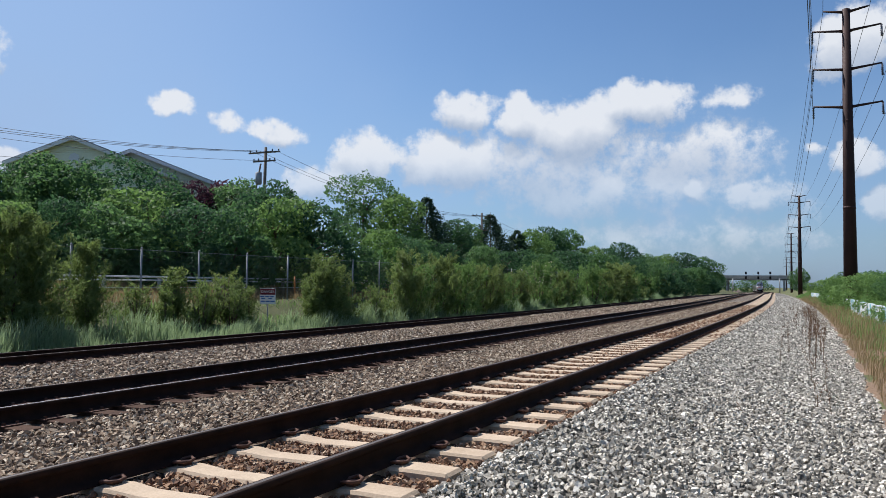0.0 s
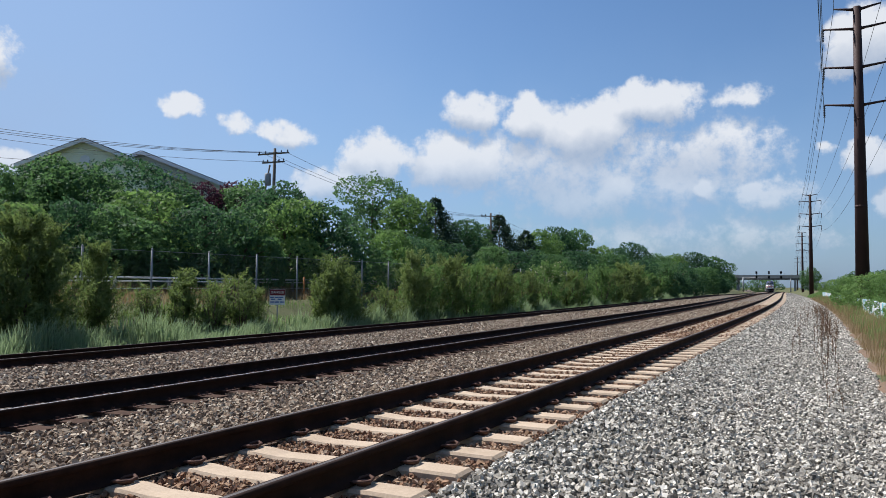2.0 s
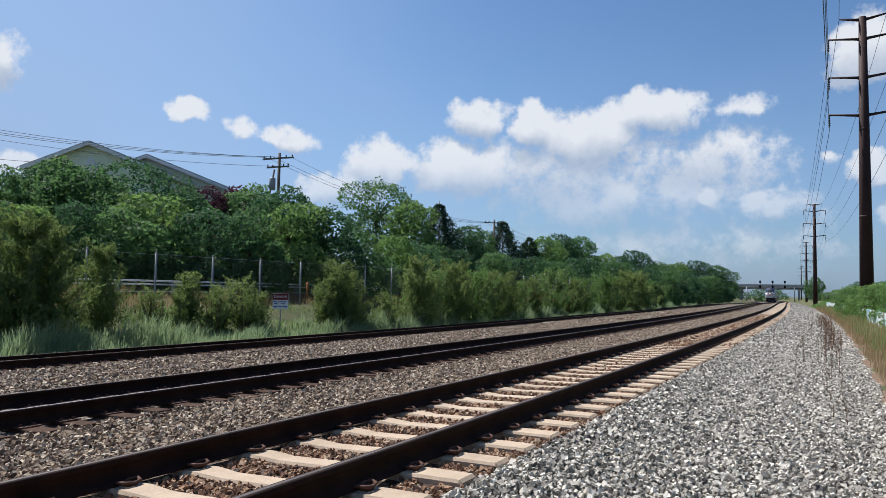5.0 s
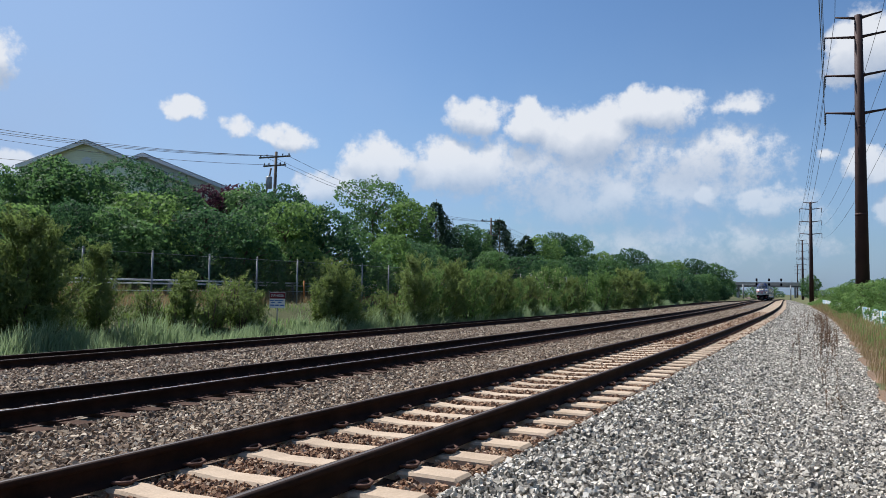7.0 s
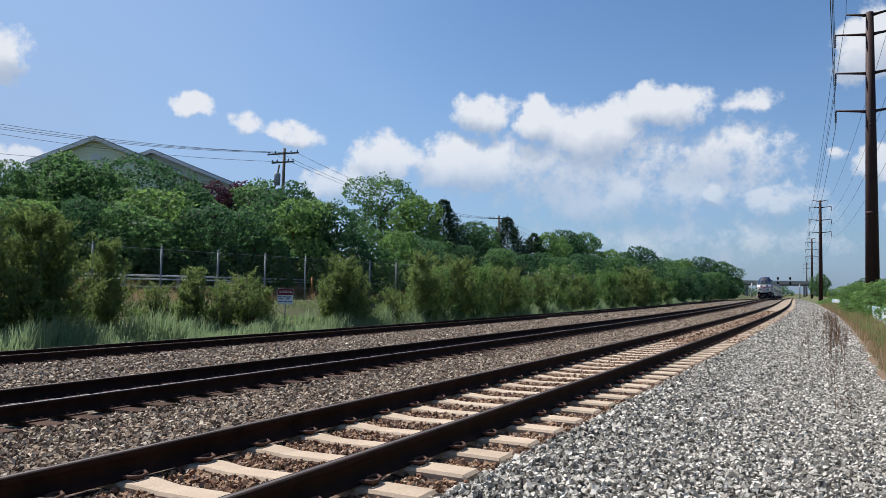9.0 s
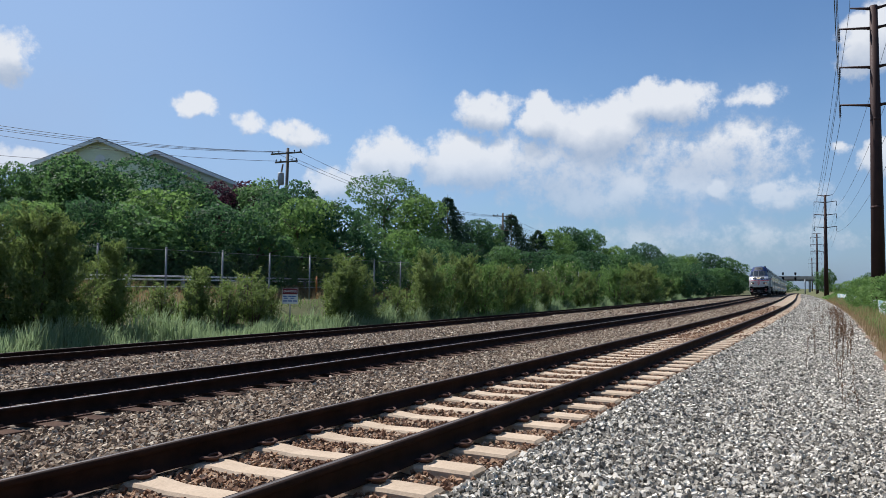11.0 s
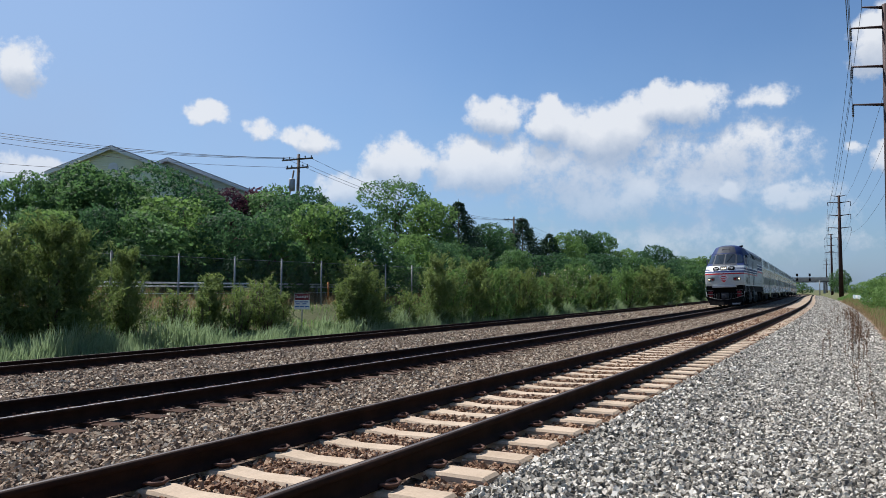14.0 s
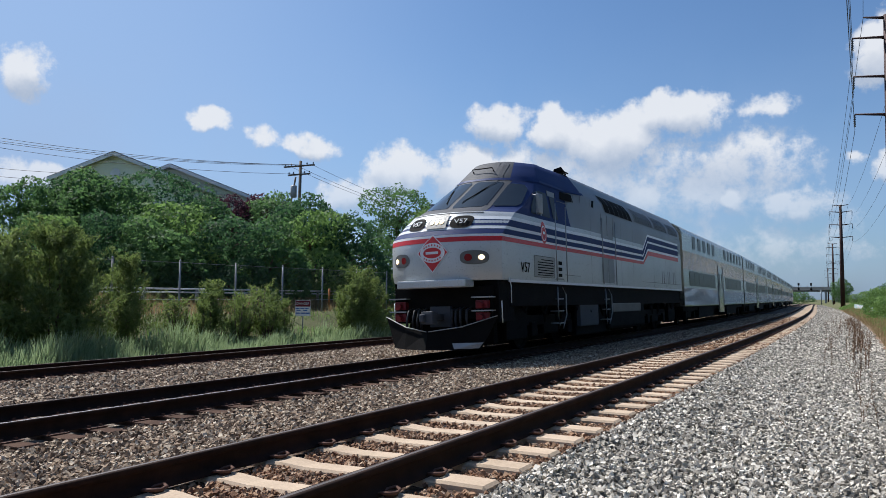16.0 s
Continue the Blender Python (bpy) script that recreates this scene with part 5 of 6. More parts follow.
for k in range(230):
    s_k = 9.0 + 46 * rr.random() ** 0.9
    if s_k < 17 and k % 3:
        s_k += 14
    dead_stalk(rr.gauss(-0.02, 0.17) if k % 7 else rr.gauss(-0.75, 0.30), s_k, rr.uniform(0.15, 0.5) if s_k < 15 else rr.uniform(0.3, 0.8), 500 + k)


# ---- the train: a passenger diesel locomotive and bilevel coaches ----
# levels of the shell: height, half width at the nose, half width of the hood, front of the nose
SHELL = ((1.74, 1.48, 1.52, -0.03), (1.94, 1.51, 1.53, 0.0), (2.60, 1.51, 1.53, 0.0), (2.82, 1.505, 1.53, -0.05), (3.14, 1.49, 1.53, -0.28), (3.40, 1.46, 1.53, -0.56),
         (3.52, 1.42, 1.53, -0.86), (3.98, 1.33, 1.53, -1.66), (4.44, 1.26, 1.48, -2.45), (4.62, 1.20, 1.38, -2.66), (5.08, 0.96, 1.05, -3.30), (5.24, 0.66, 0.74, -4.20), (5.28, 0.0, 0.0, -5.0))
LOCO_LONG = 20.9


def shell_at(z):
    zs = [r[0] for r in SHELL]
    return tuple(float(np.interp(z, zs, [r[k] for r in SHELL])) for k in (1, 2, 3))


def nose_depth(z):
    """How far the nose sweeps back from its middle to its corners."""
    return float(np.interp(z, (2.8, 3.6, 4.4, 5.1), (0.60, 1.10, 1.20, 0.9)))


def nose_y(x, z):
    w, _, f = shell_at(z)
    return f - nose_depth(z) * min(abs(x) / max(w, 1e-3), 1.0) ** 2.6


def side_x(y, z):
    w, wr, f = shell_at(z)
    return float(np.interp(y, (-6.6, -5.6), (wr, w)))


DRAWN = (0, 1.74, 2.0, 2.7, 2.93, 3.07, 3.36, 3.42, 3.46, 4.14, 4.18, 4.36, 4.6, 4.78)
BUILT = (0, 1.74, 1.94, 2.64, 2.82, 2.97, 3.33, 3.42, 3.52, 4.38, 4.44, 4.62, 5.08, 5.24)


def height(z):
    """Height over the rail of a mark on the shell, from its height on the drawing."""
    return float(np.interp(z, DRAWN, BUILT))


def drawn(z):
    """The other way round: the drawing's height of a place on the shell."""
    return float(np.interp(z, BUILT, DRAWN))


def front_decal(name, pts, mat, parent, off=0.006, label="", rings=3):
    """A panel that follows the nose; pts are (x, z) round its edge."""
    bm = bmesh.new()
    c = Vector((sum(p[0] for p in pts) / len(pts), sum(p[1] for p in pts) / len(pts)))
    fine = []
    for p, q in zip(pts, pts[1:] + pts[:1]):
        n = max(1, int((Vector(q) - Vector(p)).length / 0.10))
        fine += [tuple(Vector(p).lerp(Vector(q), k / n)) for k in range(n)]
    pts, rings = fine, max(rings, int(max((Vector(p) - c).length for p in pts) / 0.12))

    def at(x, z):
        e, z = 0.02, height(z)
        n = Vector((-(nose_y(x + e, z) - nose_y(x - e, z)) / (2 * e), 1.0, -(nose_y(x, z + e) - nose_y(x, z - e)) / (2 * e))).normalized()
        return bm.verts.new(Vector((x, nose_y(x, z), z)) + n * off)
    mid = at(*c)
    loops = [[at(*(c + (Vector(p) - c) * k / rings)) for p in pts] for k in range(1, rings + 1)]
    n = len(pts)
    for i in range(n):
        bm.faces.new((mid, loops[0][i], loops[0][(i + 1) % n]))
        for a, b in zip(loops, loops[1:]):
            bm.faces.new((a[i], b[i], b[(i + 1) % n], a[(i + 1) % n]))
    bmesh.ops.recalc_face_normals(bm, faces=bm.faces)
    return part(name, bm, mat, parent, label)


def side_panel(name, side, pts, mat, parent, off=0.006, depth=0.0, label="", bend=False):
    """A panel on the flank; pts are (y, z) round its edge."""
    bm = bmesh.new()
    if bend:
        # four corners, low front, high front, high rear, low rear: a strip that follows the slope
        (ya, za), (yb, zb), (yc, zc), (yd, zd) = [(y, height(z)) for y, z in pts]
        rows = []
        for k in range(9):
            q = k / 8
            ends = ((ya + (yb - ya) * q, za + (zb - za) * q), (yd + (yc - yd) * q, zd + (zc - zd) * q))
            rows.append([bm.verts.new((side * (side_x(y, z) + off), y, z + off * 0.6)) for y, z in ends])
        for lo, hi in zip(rows, rows[1:]):
            bm.faces.new((lo[0], hi[0], hi[1], lo[1]))
        bmesh.ops.recalc_face_normals(bm, faces=bm.faces)
        return part(name, bm, mat, parent, label)
    vs = [bm.verts.new((side * (side_x(y, z) + off), y, z)) for y, z in ((y, height(z)) for y, z in pts)]
    f = bm.faces.new(vs)
    if depth:
        ex = bmesh.ops.extrude_face_region(bm, geom=[f])
        bmesh.ops.translate(bm, vec=(-side * depth, 0, 0), verts=[g for g in ex["geom"] if isinstance(g, bmesh.types.BMVert)])
    bmesh.ops.recalc_face_normals(bm, faces=bm.faces)
    return part(name, bm, mat, parent, label)


def ellipse(x, z, rx, rz, n=16, power=2.0):
    out = []
    for k in range(n):
        a = math.tau * k / n
        c, s = math.cos(a), math.sin(a)
        out.append((x + rx * math.copysign(abs(c) ** (2 / power), c), z + rz * math.copysign(abs(s) ** (2 / power), s)))
    return out


def outline(z, off=0.0, y_end=-LOCO_LONG):
    """Plan outline of the shell at one height, round the nose from flank to flank."""
    w, wr, f = shell_at(z)
    half = [(w * k / 24, 0) for k in range(25)]
    half = [(x, f - nose_depth(z) * (x / max(w, 1e-4)) ** 2.6) for x, _ in half]
    half += [(w, -5.6), (wr, -6.6), (wr, y_end)]
    pts = []
    for i, (x, y) in enumerate(half):
        a, b = Vector(half[max(i - 1, 0)]), Vector(half[min(i + 1, len(half) - 1)])
        d = (b - a).normalized() if (b - a).length > 1e-6 else Vector((1, 0))
        pts.append((max(x - d.y * off, 0.0) if i else 0.0, y + d.x * off))
    return [(-x, y) for x, y in pts[:0:-1]] + pts


def band(name, z0, z1, mat, parent, y_end, off=0.005, label=""):
    bm = bmesh.new()
    z0, z1 = height(z0), height(z1)
    rows = [[bm.verts.new((x, y, z)) for x, y in outline(z, off, y_end)] for z in np.linspace(z0, z1, 2 if z1 - z0 < 0.2 else 5)]
    for a, b in zip(rows, rows[1:]):
        for i in range(len(a) - 1):
            bm.faces.new((a[i], b[i], b[i + 1], a[i + 1]))
    bmesh.ops.recalc_face_normals(bm, faces=bm.faces)
    return part(name, bm, mat, parent, label)


def lettering(word, size, mat, parent, m):
    cu = bpy.data.curves.new("lettering", "FONT")
    cu.body, cu.size, cu.extrude, cu.align_x, cu.align_y = word, size, 0.004, "CENTER", "CENTER"
    cu.materials.append(mat)
    ob = new("lettering", cu)
    ob.parent, ob.matrix_basis = parent, m
    return ob


def wheel_mesh(r):
    bm = bmesh.new()
    prof = [(0.02, 0.0), (0.06, 0.10), (0.03, 0.16), (0.025, r * 0.8), (0.065, r * 0.86), (0.065, r), (-0.065, r), (-0.07, r + 0.025), (-0.085, r + 0.02), (-0.085, r * 0.86), (-0.02, r * 0.8), (-0.02, 0.0)]
    rings = [[bm.verts.new((x, q * math.cos(a), q * math.sin(a))) for x, q in prof] for a in (math.tau * k / 24 for k in range(24))]
    for i in range(24):
        a, b = rings[i], rings[(i + 1) % 24]
        for k in range(len(prof) - 1):
            bm.faces.new((a[k], a[k + 1], b[k + 1], b[k]))
    bmesh.ops.remove_doubles(bm, verts=bm.verts, dist=1e-4)
    bmesh.ops.recalc_face_normals(bm, faces=bm.faces)
    me = bpy.data.meshes.new("wheel")
    bm.to_mesh(me)
    bm.free()
    me.materials.append(M["black"])
    return me


WHEELS = {}


def truck(parent, y, base=2.7, r=0.50, heavy=True):
    """Two-axle truck: side frames, springs, axle boxes and four wheels."""
    if r not in WHEELS:
        WHEELS[r] = wheel_mesh(r)
    bm = bmesh.new()
    for side in (1, -1):
        x0, x1 = sorted((side * 0.98, side * 1.16))
        box(bm, x0, x1, y - base / 2 - 0.55, y + base / 2 + 0.55, 0.62, 0.88 if heavy else 0.78, 0.03)
        box(bm, x0, x1, y - 0.55, y + 0.55, 0.36, 0.68, 0.04)
        for k in (-1, 1):
            box(bm, min(side * 0.95, side * 1.24), max(side * 0.95, side * 1.24), y + k * base / 2 - 0.19, y + k * base / 2 + 0.19, 0.33, 0.70, 0.04)
            tube(bm, [(side * 1.08, y + k * 0.45, 0.68), (side * 1.08, y + k * 0.45, 1.05)], 0.12, 10)
            tube(bm, [(side * 1.10, y + k * base / 2 - 0.4 * k, 0.55), (side * 1.10, y + k * 0.5, 0.85)], 0.05, 6)
    box(bm, -1.0, 1.0, y - 0.3, y + 0.3, 0.6, 1.0, 0.03)
    frame_ob = part("truck_frame", bm, M["black"], parent, "sooty black cast truck frame")
    for k in (-1, 1):
        for side in (1, -1):
            ob = part_of("wheel", WHEELS[r], None, frame_ob)
            ob.matrix_basis = pose(side * 0.7525, y + k * base / 2, r, 0, 0, 0 if side > 0 else 180)
    return frame_ob


def build_loco():
    loco = thing("locomotive", "silver diesel locomotive with navy, white and red stripes", "locomotive")
    # shell
    bm = bmesh.new()
    rows = []
    levels = [r[0] for r in SHELL[:-1]]
    levels = sorted({round(a + (b - a) * k / 3, 4) for a, b in zip(levels, levels[1:]) for k in range(4)})
    for z in levels:
        rows.append([bm.verts.new((x, y, z)) for x, y in outline(z)])
    for k, (a, b) in enumerate(zip(rows, rows[1:])):
        for i in range(len(a) - 1):
            f = bm.faces.new((a[i], b[i], b[i + 1], a[i + 1]))
            f.smooth = True
            front = sum(v.co.y for v in f.verts) / 4
            across = abs(i + 0.5 - (len(a) - 1) / 2)
            low = levels[k] < 3.40
            f.material_index = 0 if low else 1 if front < (-4.7 if levels[k] < 4.4 else -6.5) else 3 if across < 15 and levels[k] < 5.0 else 2
    bm.faces.new(rows[0][::-1])
    bm.faces.new(rows[-1]).material_index = 1
    ends = [bm.faces.new((a[0], a[-1], b[-1], b[0])) for a, b in zip(rows, rows[1:])]
    bmesh.ops.recalc_face_normals(bm, faces=bm.faces)
    body = part("body", bm, [M["silver"], M["silver_dark"], M["navy"], M["roof_grey"]], loco, "silver-grey body with a dark grey roof")
    mod = body.modifiers.new("edges", "EDGE_SPLIT")
    mod.split_angle = radians(38)
    # stripes that wrap round the nose and run along both flanks
    for name, z0, z1, mat in (("red_stripe", 2.70, 2.84, "red"), ("white_stripe", 2.845, 2.915, "stripe_white"), ("blue_stripe", 2.92, 3.04, "navy"),
                              ("white_stripe", 3.045, 3.105, "stripe_white"), ("blue_stripe", 3.11, 3.24, "navy"), ("white_stripe", 3.245, 3.315, "stripe_white")):
        band(name, z0, z1, M[mat], body, -13.7)
        for side in (1, -1):
            # the stripes step up, then run on to the rear
            up = 0.42
            side_panel(name, side, [(-13.7, z0), (-13.7, z1), (-14.5, z1 + up), (-14.5, z0 + up)][::side], M[mat], body, 0.006)
            side_panel(name, side, [(-14.5, z0 + up), (-14.5, z1 + up), (-20.3, z1 + up), (-20.3, z0 + up)][::side], M[mat], body, 0.006)
    band("roof_brow", 4.19, 4.26, M["navy"], body, -6.7, 0.03)
    # dark grey centre of the roof over the windscreen, and the grab rail on it
    front_decal("windscreen_surround", [(-0.95, 3.38), (-0.84, 4.17), (0.84, 4.17), (0.95, 3.38)], M["roof_grey"], body, 0.010, "dark grey windscreen surround", 4)
    front_decal("roof_panel", [(-0.62, 4.24), (-0.52, 4.66), (0.52, 4.66), (0.62, 4.24)], M["roof_grey"], body, 0.010, "dark grey roof panel", 4)
    bm = bmesh.new()
    tube(bm, [(-0.30, nose_y(-0.30, 4.76) + 0.02, 4.76), (-0.30, nose_y(0, 4.76) + 0.08, 4.84), (0.30, nose_y(0, 4.76) + 0.08, 4.84), (0.30, nose_y(0.30, 4.76) + 0.02, 4.76)], 0.016, 6)
    part("grab_rail", bm, M["black"], body)
    # windscreens, corner windows, wipers
    for sx in (1, -1):
        front_decal("windscreen", [(sx * x, z) for x, z in ((0.06, 3.50), (0.05, 4.10), (0.10, 4.14), (0.70, 4.13), (0.74, 4.08), (0.82, 3.53), (0.76, 3.48), (0.10, 3.46))], M["glass"], body, 0.020, "dark tinted windscreen")
        front_decal("corner_window", [(sx * x, z) for x, z in ((0.92, 3.54), (0.84, 4.05), (0.88, 4.10), (1.10, 4.09), (1.21, 3.98), (1.345, 3.60), (1.32, 3.53), (0.98, 3.50))], M["glass"], body, 0.020, "dark tinted corner window")
        bm = bmesh.new()
        q = [(sx * 0.62, 4.16), (sx * 0.45, 3.92), (sx * 0.34, 3.72)]
        tube(bm, [(x, nose_y(x, height(z)) + 0.05, height(z) + 0.02) for x, z in q], 0.007, 5)
        q = [(sx * 0.50, 3.98), (sx * 0.22, 3.60)]
        tube(bm, [(x, nose_y(x, height(z)) + 0.035, height(z) + 0.02) for x, z in q], 0.010, 5)
        part("wiper", bm, M["black"], body)
    # number boards with white figures, headlamp box, lower lamp clusters
    for sx in (1, -1):
        board = front_decal("number_board", ellipse(sx * 0.60, 3.19, 0.255, 0.13, 20, 3.0), M["black"], body, 0.016, "black number board with white figures")
        z = height(3.19)
        yaw = math.degrees(math.atan((nose_y(sx * 0.72, z) - nose_y(sx * 0.48, z)) / (sx * 0.24)))
        lettering("V57", 0.20, M["stripe_white"], board, pose(sx * 0.60, nose_y(sx * 0.60, z) + 0.030, z + 0.018, 50, 0, 180 + yaw))
    boxp = front_decal("headlamp_box", [(-0.27, 3.07), (-0.25, 3.36), (0.25, 3.36), (0.27, 3.07)], M["grille_dark"], body, 0.030, "grey headlamp box")
    for x in (-0.13, 0.0, 0.13):
        front_decal("headlamp", ellipse(x, 3.19, 0.050, 0.045, 14), M["lamp"], boxp, 0.040, "lit warm white headlamp", 1)
    for sx in (1, -1):
        case = front_decal("lamp_pod", ellipse(sx * 0.98, 2.32, 0.30, 0.165, 20, 2.6), M["grille_dark"], body, 0.014, "oval lamp cluster with a lit ditch lamp")
        front_decal("marker_lamp", ellipse(sx * 0.86, 2.32, 0.085, 0.085, 14), M["lamp_red"], case, 0.030, "unlit red marker lamp", 1)
        front_decal("ditch_lamp", ellipse(sx * 1.13, 2.32, 0.062, 0.062, 14), M["lamp"], case, 0.032, "lit warm white ditch lamp", 1)
    # heraldic diamond as plain shapes
    herald = front_decal("diamond_emblem", [(0, 1.99), (-0.42, 2.46), (0, 2.93), (0.42, 2.46)], M["stripe_white"], body, 0.014, "red diamond emblem with a white ring", 4)
    front_decal("emblem_field", [(0, 2.02), (-0.39, 2.46), (0, 2.90), (0.39, 2.46)], M["red"], herald, 0.019, rings=4)
    front_decal("emblem_ring", ellipse(0, 2.46, 0.33, 0.235, 24), M["stripe_white"], herald, 0.024)
    front_decal("emblem_centre", ellipse(0, 2.46, 0.24, 0.125, 24), M["red"], herald, 0.029)
    for z, w in ((2.46, 0.17),):
        front_decal("emblem_bar", [(-w, z - 0.03), (-w, z + 0.03), (w, z + 0.03), (w, z - 0.03)], M["stripe_white"], herald, 0.034)
    for k in range(7):
        for sgn in (1, -1):
            a = radians(42 + 16 * k)
            x, z = 0.285 * math.cos(a), 2.46 + sgn * 0.18 * math.sin(a)
            front_decal("emblem_bar", [(x - 0.016, z - 0.02), (x - 0.016, z + 0.02), (x + 0.016, z + 0.02), (x + 0.016, z - 0.02)], M["red"], herald, 0.030, rings=1)
    # anti-climber shelf, buffer beam, plough, coupler, hoses
    bm = bmesh.new()
    box(bm, -0.92, 0.92, -0.30, 0.14, 1.58, 1.76, 0.03)
    part("anticlimber", bm, M["silver"], loco, "silver-grey anti-climber shelf")
    bm = bmesh.new()
    box(bm, -1.42, 1.42, -1.4, -0.55, 0.75, 1.735, 0.02)
    box(bm, -1.30, 1.30, -0.58, -0.40, 0.85, 1.60, 0.02)
    # black filler plate, added so no bright ground shows behind the plough
    box(bm, -1.15, 1.15, -1.0, -0.8, 0.25, 0.8)
    part("buffer_beam", bm, M["black"], loco)
    bm = bmesh.new()
    for sx in (1, -1):
        top = [(0, 0.30, 0.56), (sx * 0.75, 0.02, 0.66), (sx * 1.50, -0.30, 0.90)]
        bot = [(0, 0.42, 0.16), (sx * 0.75, 0.10, 0.16), (sx * 1.15, -0.10, 0.18)]
        v = [bm.verts.new(p) for p in top + bot]
        v += [bm.verts.new((p[0], p[1] - 0.03, p[2])) for p in top + bot]
        for q in ((0, 1, 4, 3), (1, 2, 5, 4), (6, 9, 10, 7), (7, 10, 11, 8), (0, 6, 7, 1), (1, 7, 8, 2), (3, 4, 10, 9), (4, 5, 11, 10), (2, 8, 11, 5)):
            bm.faces.new([v[i] for i in q])
        tube(bm, [(sx * 0.5, -0.45, 0.9), (sx * 0.5, 0.04, 0.55)], 0.03, 6)
    bmesh.ops.recalc_face_normals(bm, faces=bm.faces)
    plough = part("snow_plough", bm, M["black"], loco, "worn black V-shaped snow plough")
    bm = bmesh.new()
    for sx in (1, -1):
        tube(bm, [(sx * 0.03, 0.325, 0.575), (sx * 0.75, 0.045, 0.675), (sx * 1.50, -0.275, 0.915)], 0.012, 5)
    part("plough_edge", bm, M["grille"], plough, "bare steel plough edge")
    bm = bmesh.new()
    v = [bm.verts.new(p) for p in ((-0.62, 0.185, 0.18), (-1.12, -0.065, 0.19), (-1.22, -0.10, 0.32), (-0.55, 0.15, 0.31))]
    bm.faces.new(v)
    part("plough_patch", bm, M["galvanised"], plough, "bare metal patch")
    bm = bmesh.new()
    box(bm, -0.10, 0.10, -0.5, 0.20, 0.82, 0.98, 0.03)
    box(bm, -0.16, 0.16, 0.10, 0.34, 0.74, 1.04, 0.05)
    box(bm, 0.02, 0.14, 0.30, 0.46, 0.80, 0.98, 0.03)
    box(bm, -0.28, 0.28, -0.42, -0.30, 0.66, 1.15, 0.02)
    part("coupler", bm, M["roof_grey"], loco, "grey steel knuckle coupler")
    for x in (-0.78, -0.62, -0.50, -0.40, 0.40, 0.50, 0.62, 0.78):
        bm = bmesh.new()
        tube(bm, [(x, -0.38, 1.10), (x, -0.16, 1.05), (x * 1.03, -0.10, 0.82), (x * 1.05, -0.14, 0.62)], 0.028, 7)
        part("air_hose", bm, M["cable"], loco)
    for sx in (1, -1):
        for z in (1.18, 0.90):
            bm = bmesh.new()
            box(bm, sx * 1.10 - 0.16, sx * 1.10 + 0.16, -0.45, -0.28, z - 0.10, z + 0.10, 0.03)
            tube(bm, [(sx * 1.10, -0.30, z), (sx * 1.10, -0.18, z - 0.02)], 0.07, 10)
            part("jumper_box", bm, M["red_dark"], loco, "dark red jumper cable box")
        bm = bmesh.new()
        for z in (1.33, 1.02):
            box(bm, sx * 1.12 - 0.24, sx * 1.12 + 0.24, -0.50, -0.20, z, z + 0.03)
        part("front_step", bm, M["grille"], loco)
        bm = bmesh.new()
        tube(bm, [(sx * 1.47, -0.62, 0.75), (sx * 1.47, -0.60, 1.25)], 0.014, 6)
        tube(bm, [(sx * 1.50, -1.0, 1.80), (sx * 1.56, -0.95, 1.6), (sx * 1.56, -0.95, 1.2)], 0.012, 6)
        part("handrail", bm, M["stripe_white"], loco)
    # flanks
    for side in (1, -1):
        side_panel("side_window", side, [(y, drawn(z)) for y, z in ((-2.62, 3.50), (-2.75, 3.72), (-3.20, 4.12), (-3.45, 4.20), (-4.02, 4.20), (-4.02, 3.50))][::side], M["coach_glass"], body, 0.012, label="dark cab side window")
        side_panel("window_frame", side, [(y, drawn(z)) for y, z in ((-3.28, 3.50), (-3.28, 4.16), (-3.36, 4.16), (-3.36, 3.50))][::-side], M["galvanised"], body, 0.022, 0.01, "bright window frame bar")
        bm = bmesh.new()
        x = side * (side_x(-2.9, 3.7) + 0.19)
        box(bm, x - 0.04, x + 0.04, -3.02, -2.72, 3.50, 4.02, 0.02)
        tube(bm, [(x, -2.9, 3.96), (x - side * 0.24, -3.0, 4.05)], 0.015, 6)
        tube(bm, [(x, -2.9, 3.56), (x - side * 0.20, -3.0, 3.52)], 0.015, 6)
        part("mirror", bm, M["galvanised"], body, "grey wing mirror on two arms")
        side_panel("cab_door", side, [(y, drawn(z)) for y, z in ((-4.14, 1.82), (-4.14, 4.30), (-4.72, 4.30), (-4.72, 1.82))][::-side], M["silver_dark"], body, 0.010, 0.004, "silver-grey cab door")
        for y in (-4.10, -4.74):
            side_panel("door_gap", side, [(y, 1.80), (y, drawn(4.32)), (y - 0.03, drawn(4.32)), (y - 0.03, 1.80)][::-side], M["black"], body, 0.012)
        side_panel("door_window", side, [(y, drawn(z)) for y, z in ((-4.24, 3.50), (-4.24, 4.15), (-4.60, 4.15), (-4.60, 3.50))][::-side], M["coach_glass"], body, 0.016)
        for z in (1.95, 2.12, 2.29):
            side_panel("door_step", side, [(-4.28, z), (-4.28, z + 0.10), (-4.56, z + 0.10), (-4.56, z)][::-side], M["black"], body, 0.014)
        vent = side_panel("louvre_panel", side, [(-2.55, 1.90), (-2.55, 2.45), (-3.95, 2.45), (-3.95, 1.90)][::-side], M["grille"], body, 0.012, 0.01, "louvred vent panel")
        for y0, y1, z0, z1 in ((-2.52, -3.98, 2.45, 2.47), (-2.52, -3.98, 1.88, 1.90), (-2.52, -2.55, 1.88, 2.47), (-3.95, -3.98, 1.88, 2.47)):
            side_panel("panel_rim", side, [(y0, z0), (y0, z1), (y1, z1), (y1, z0)][::-side], M["grille_dark"], vent, 0.016)
        for k in range(7):
            z = 1.95 + k * 0.068
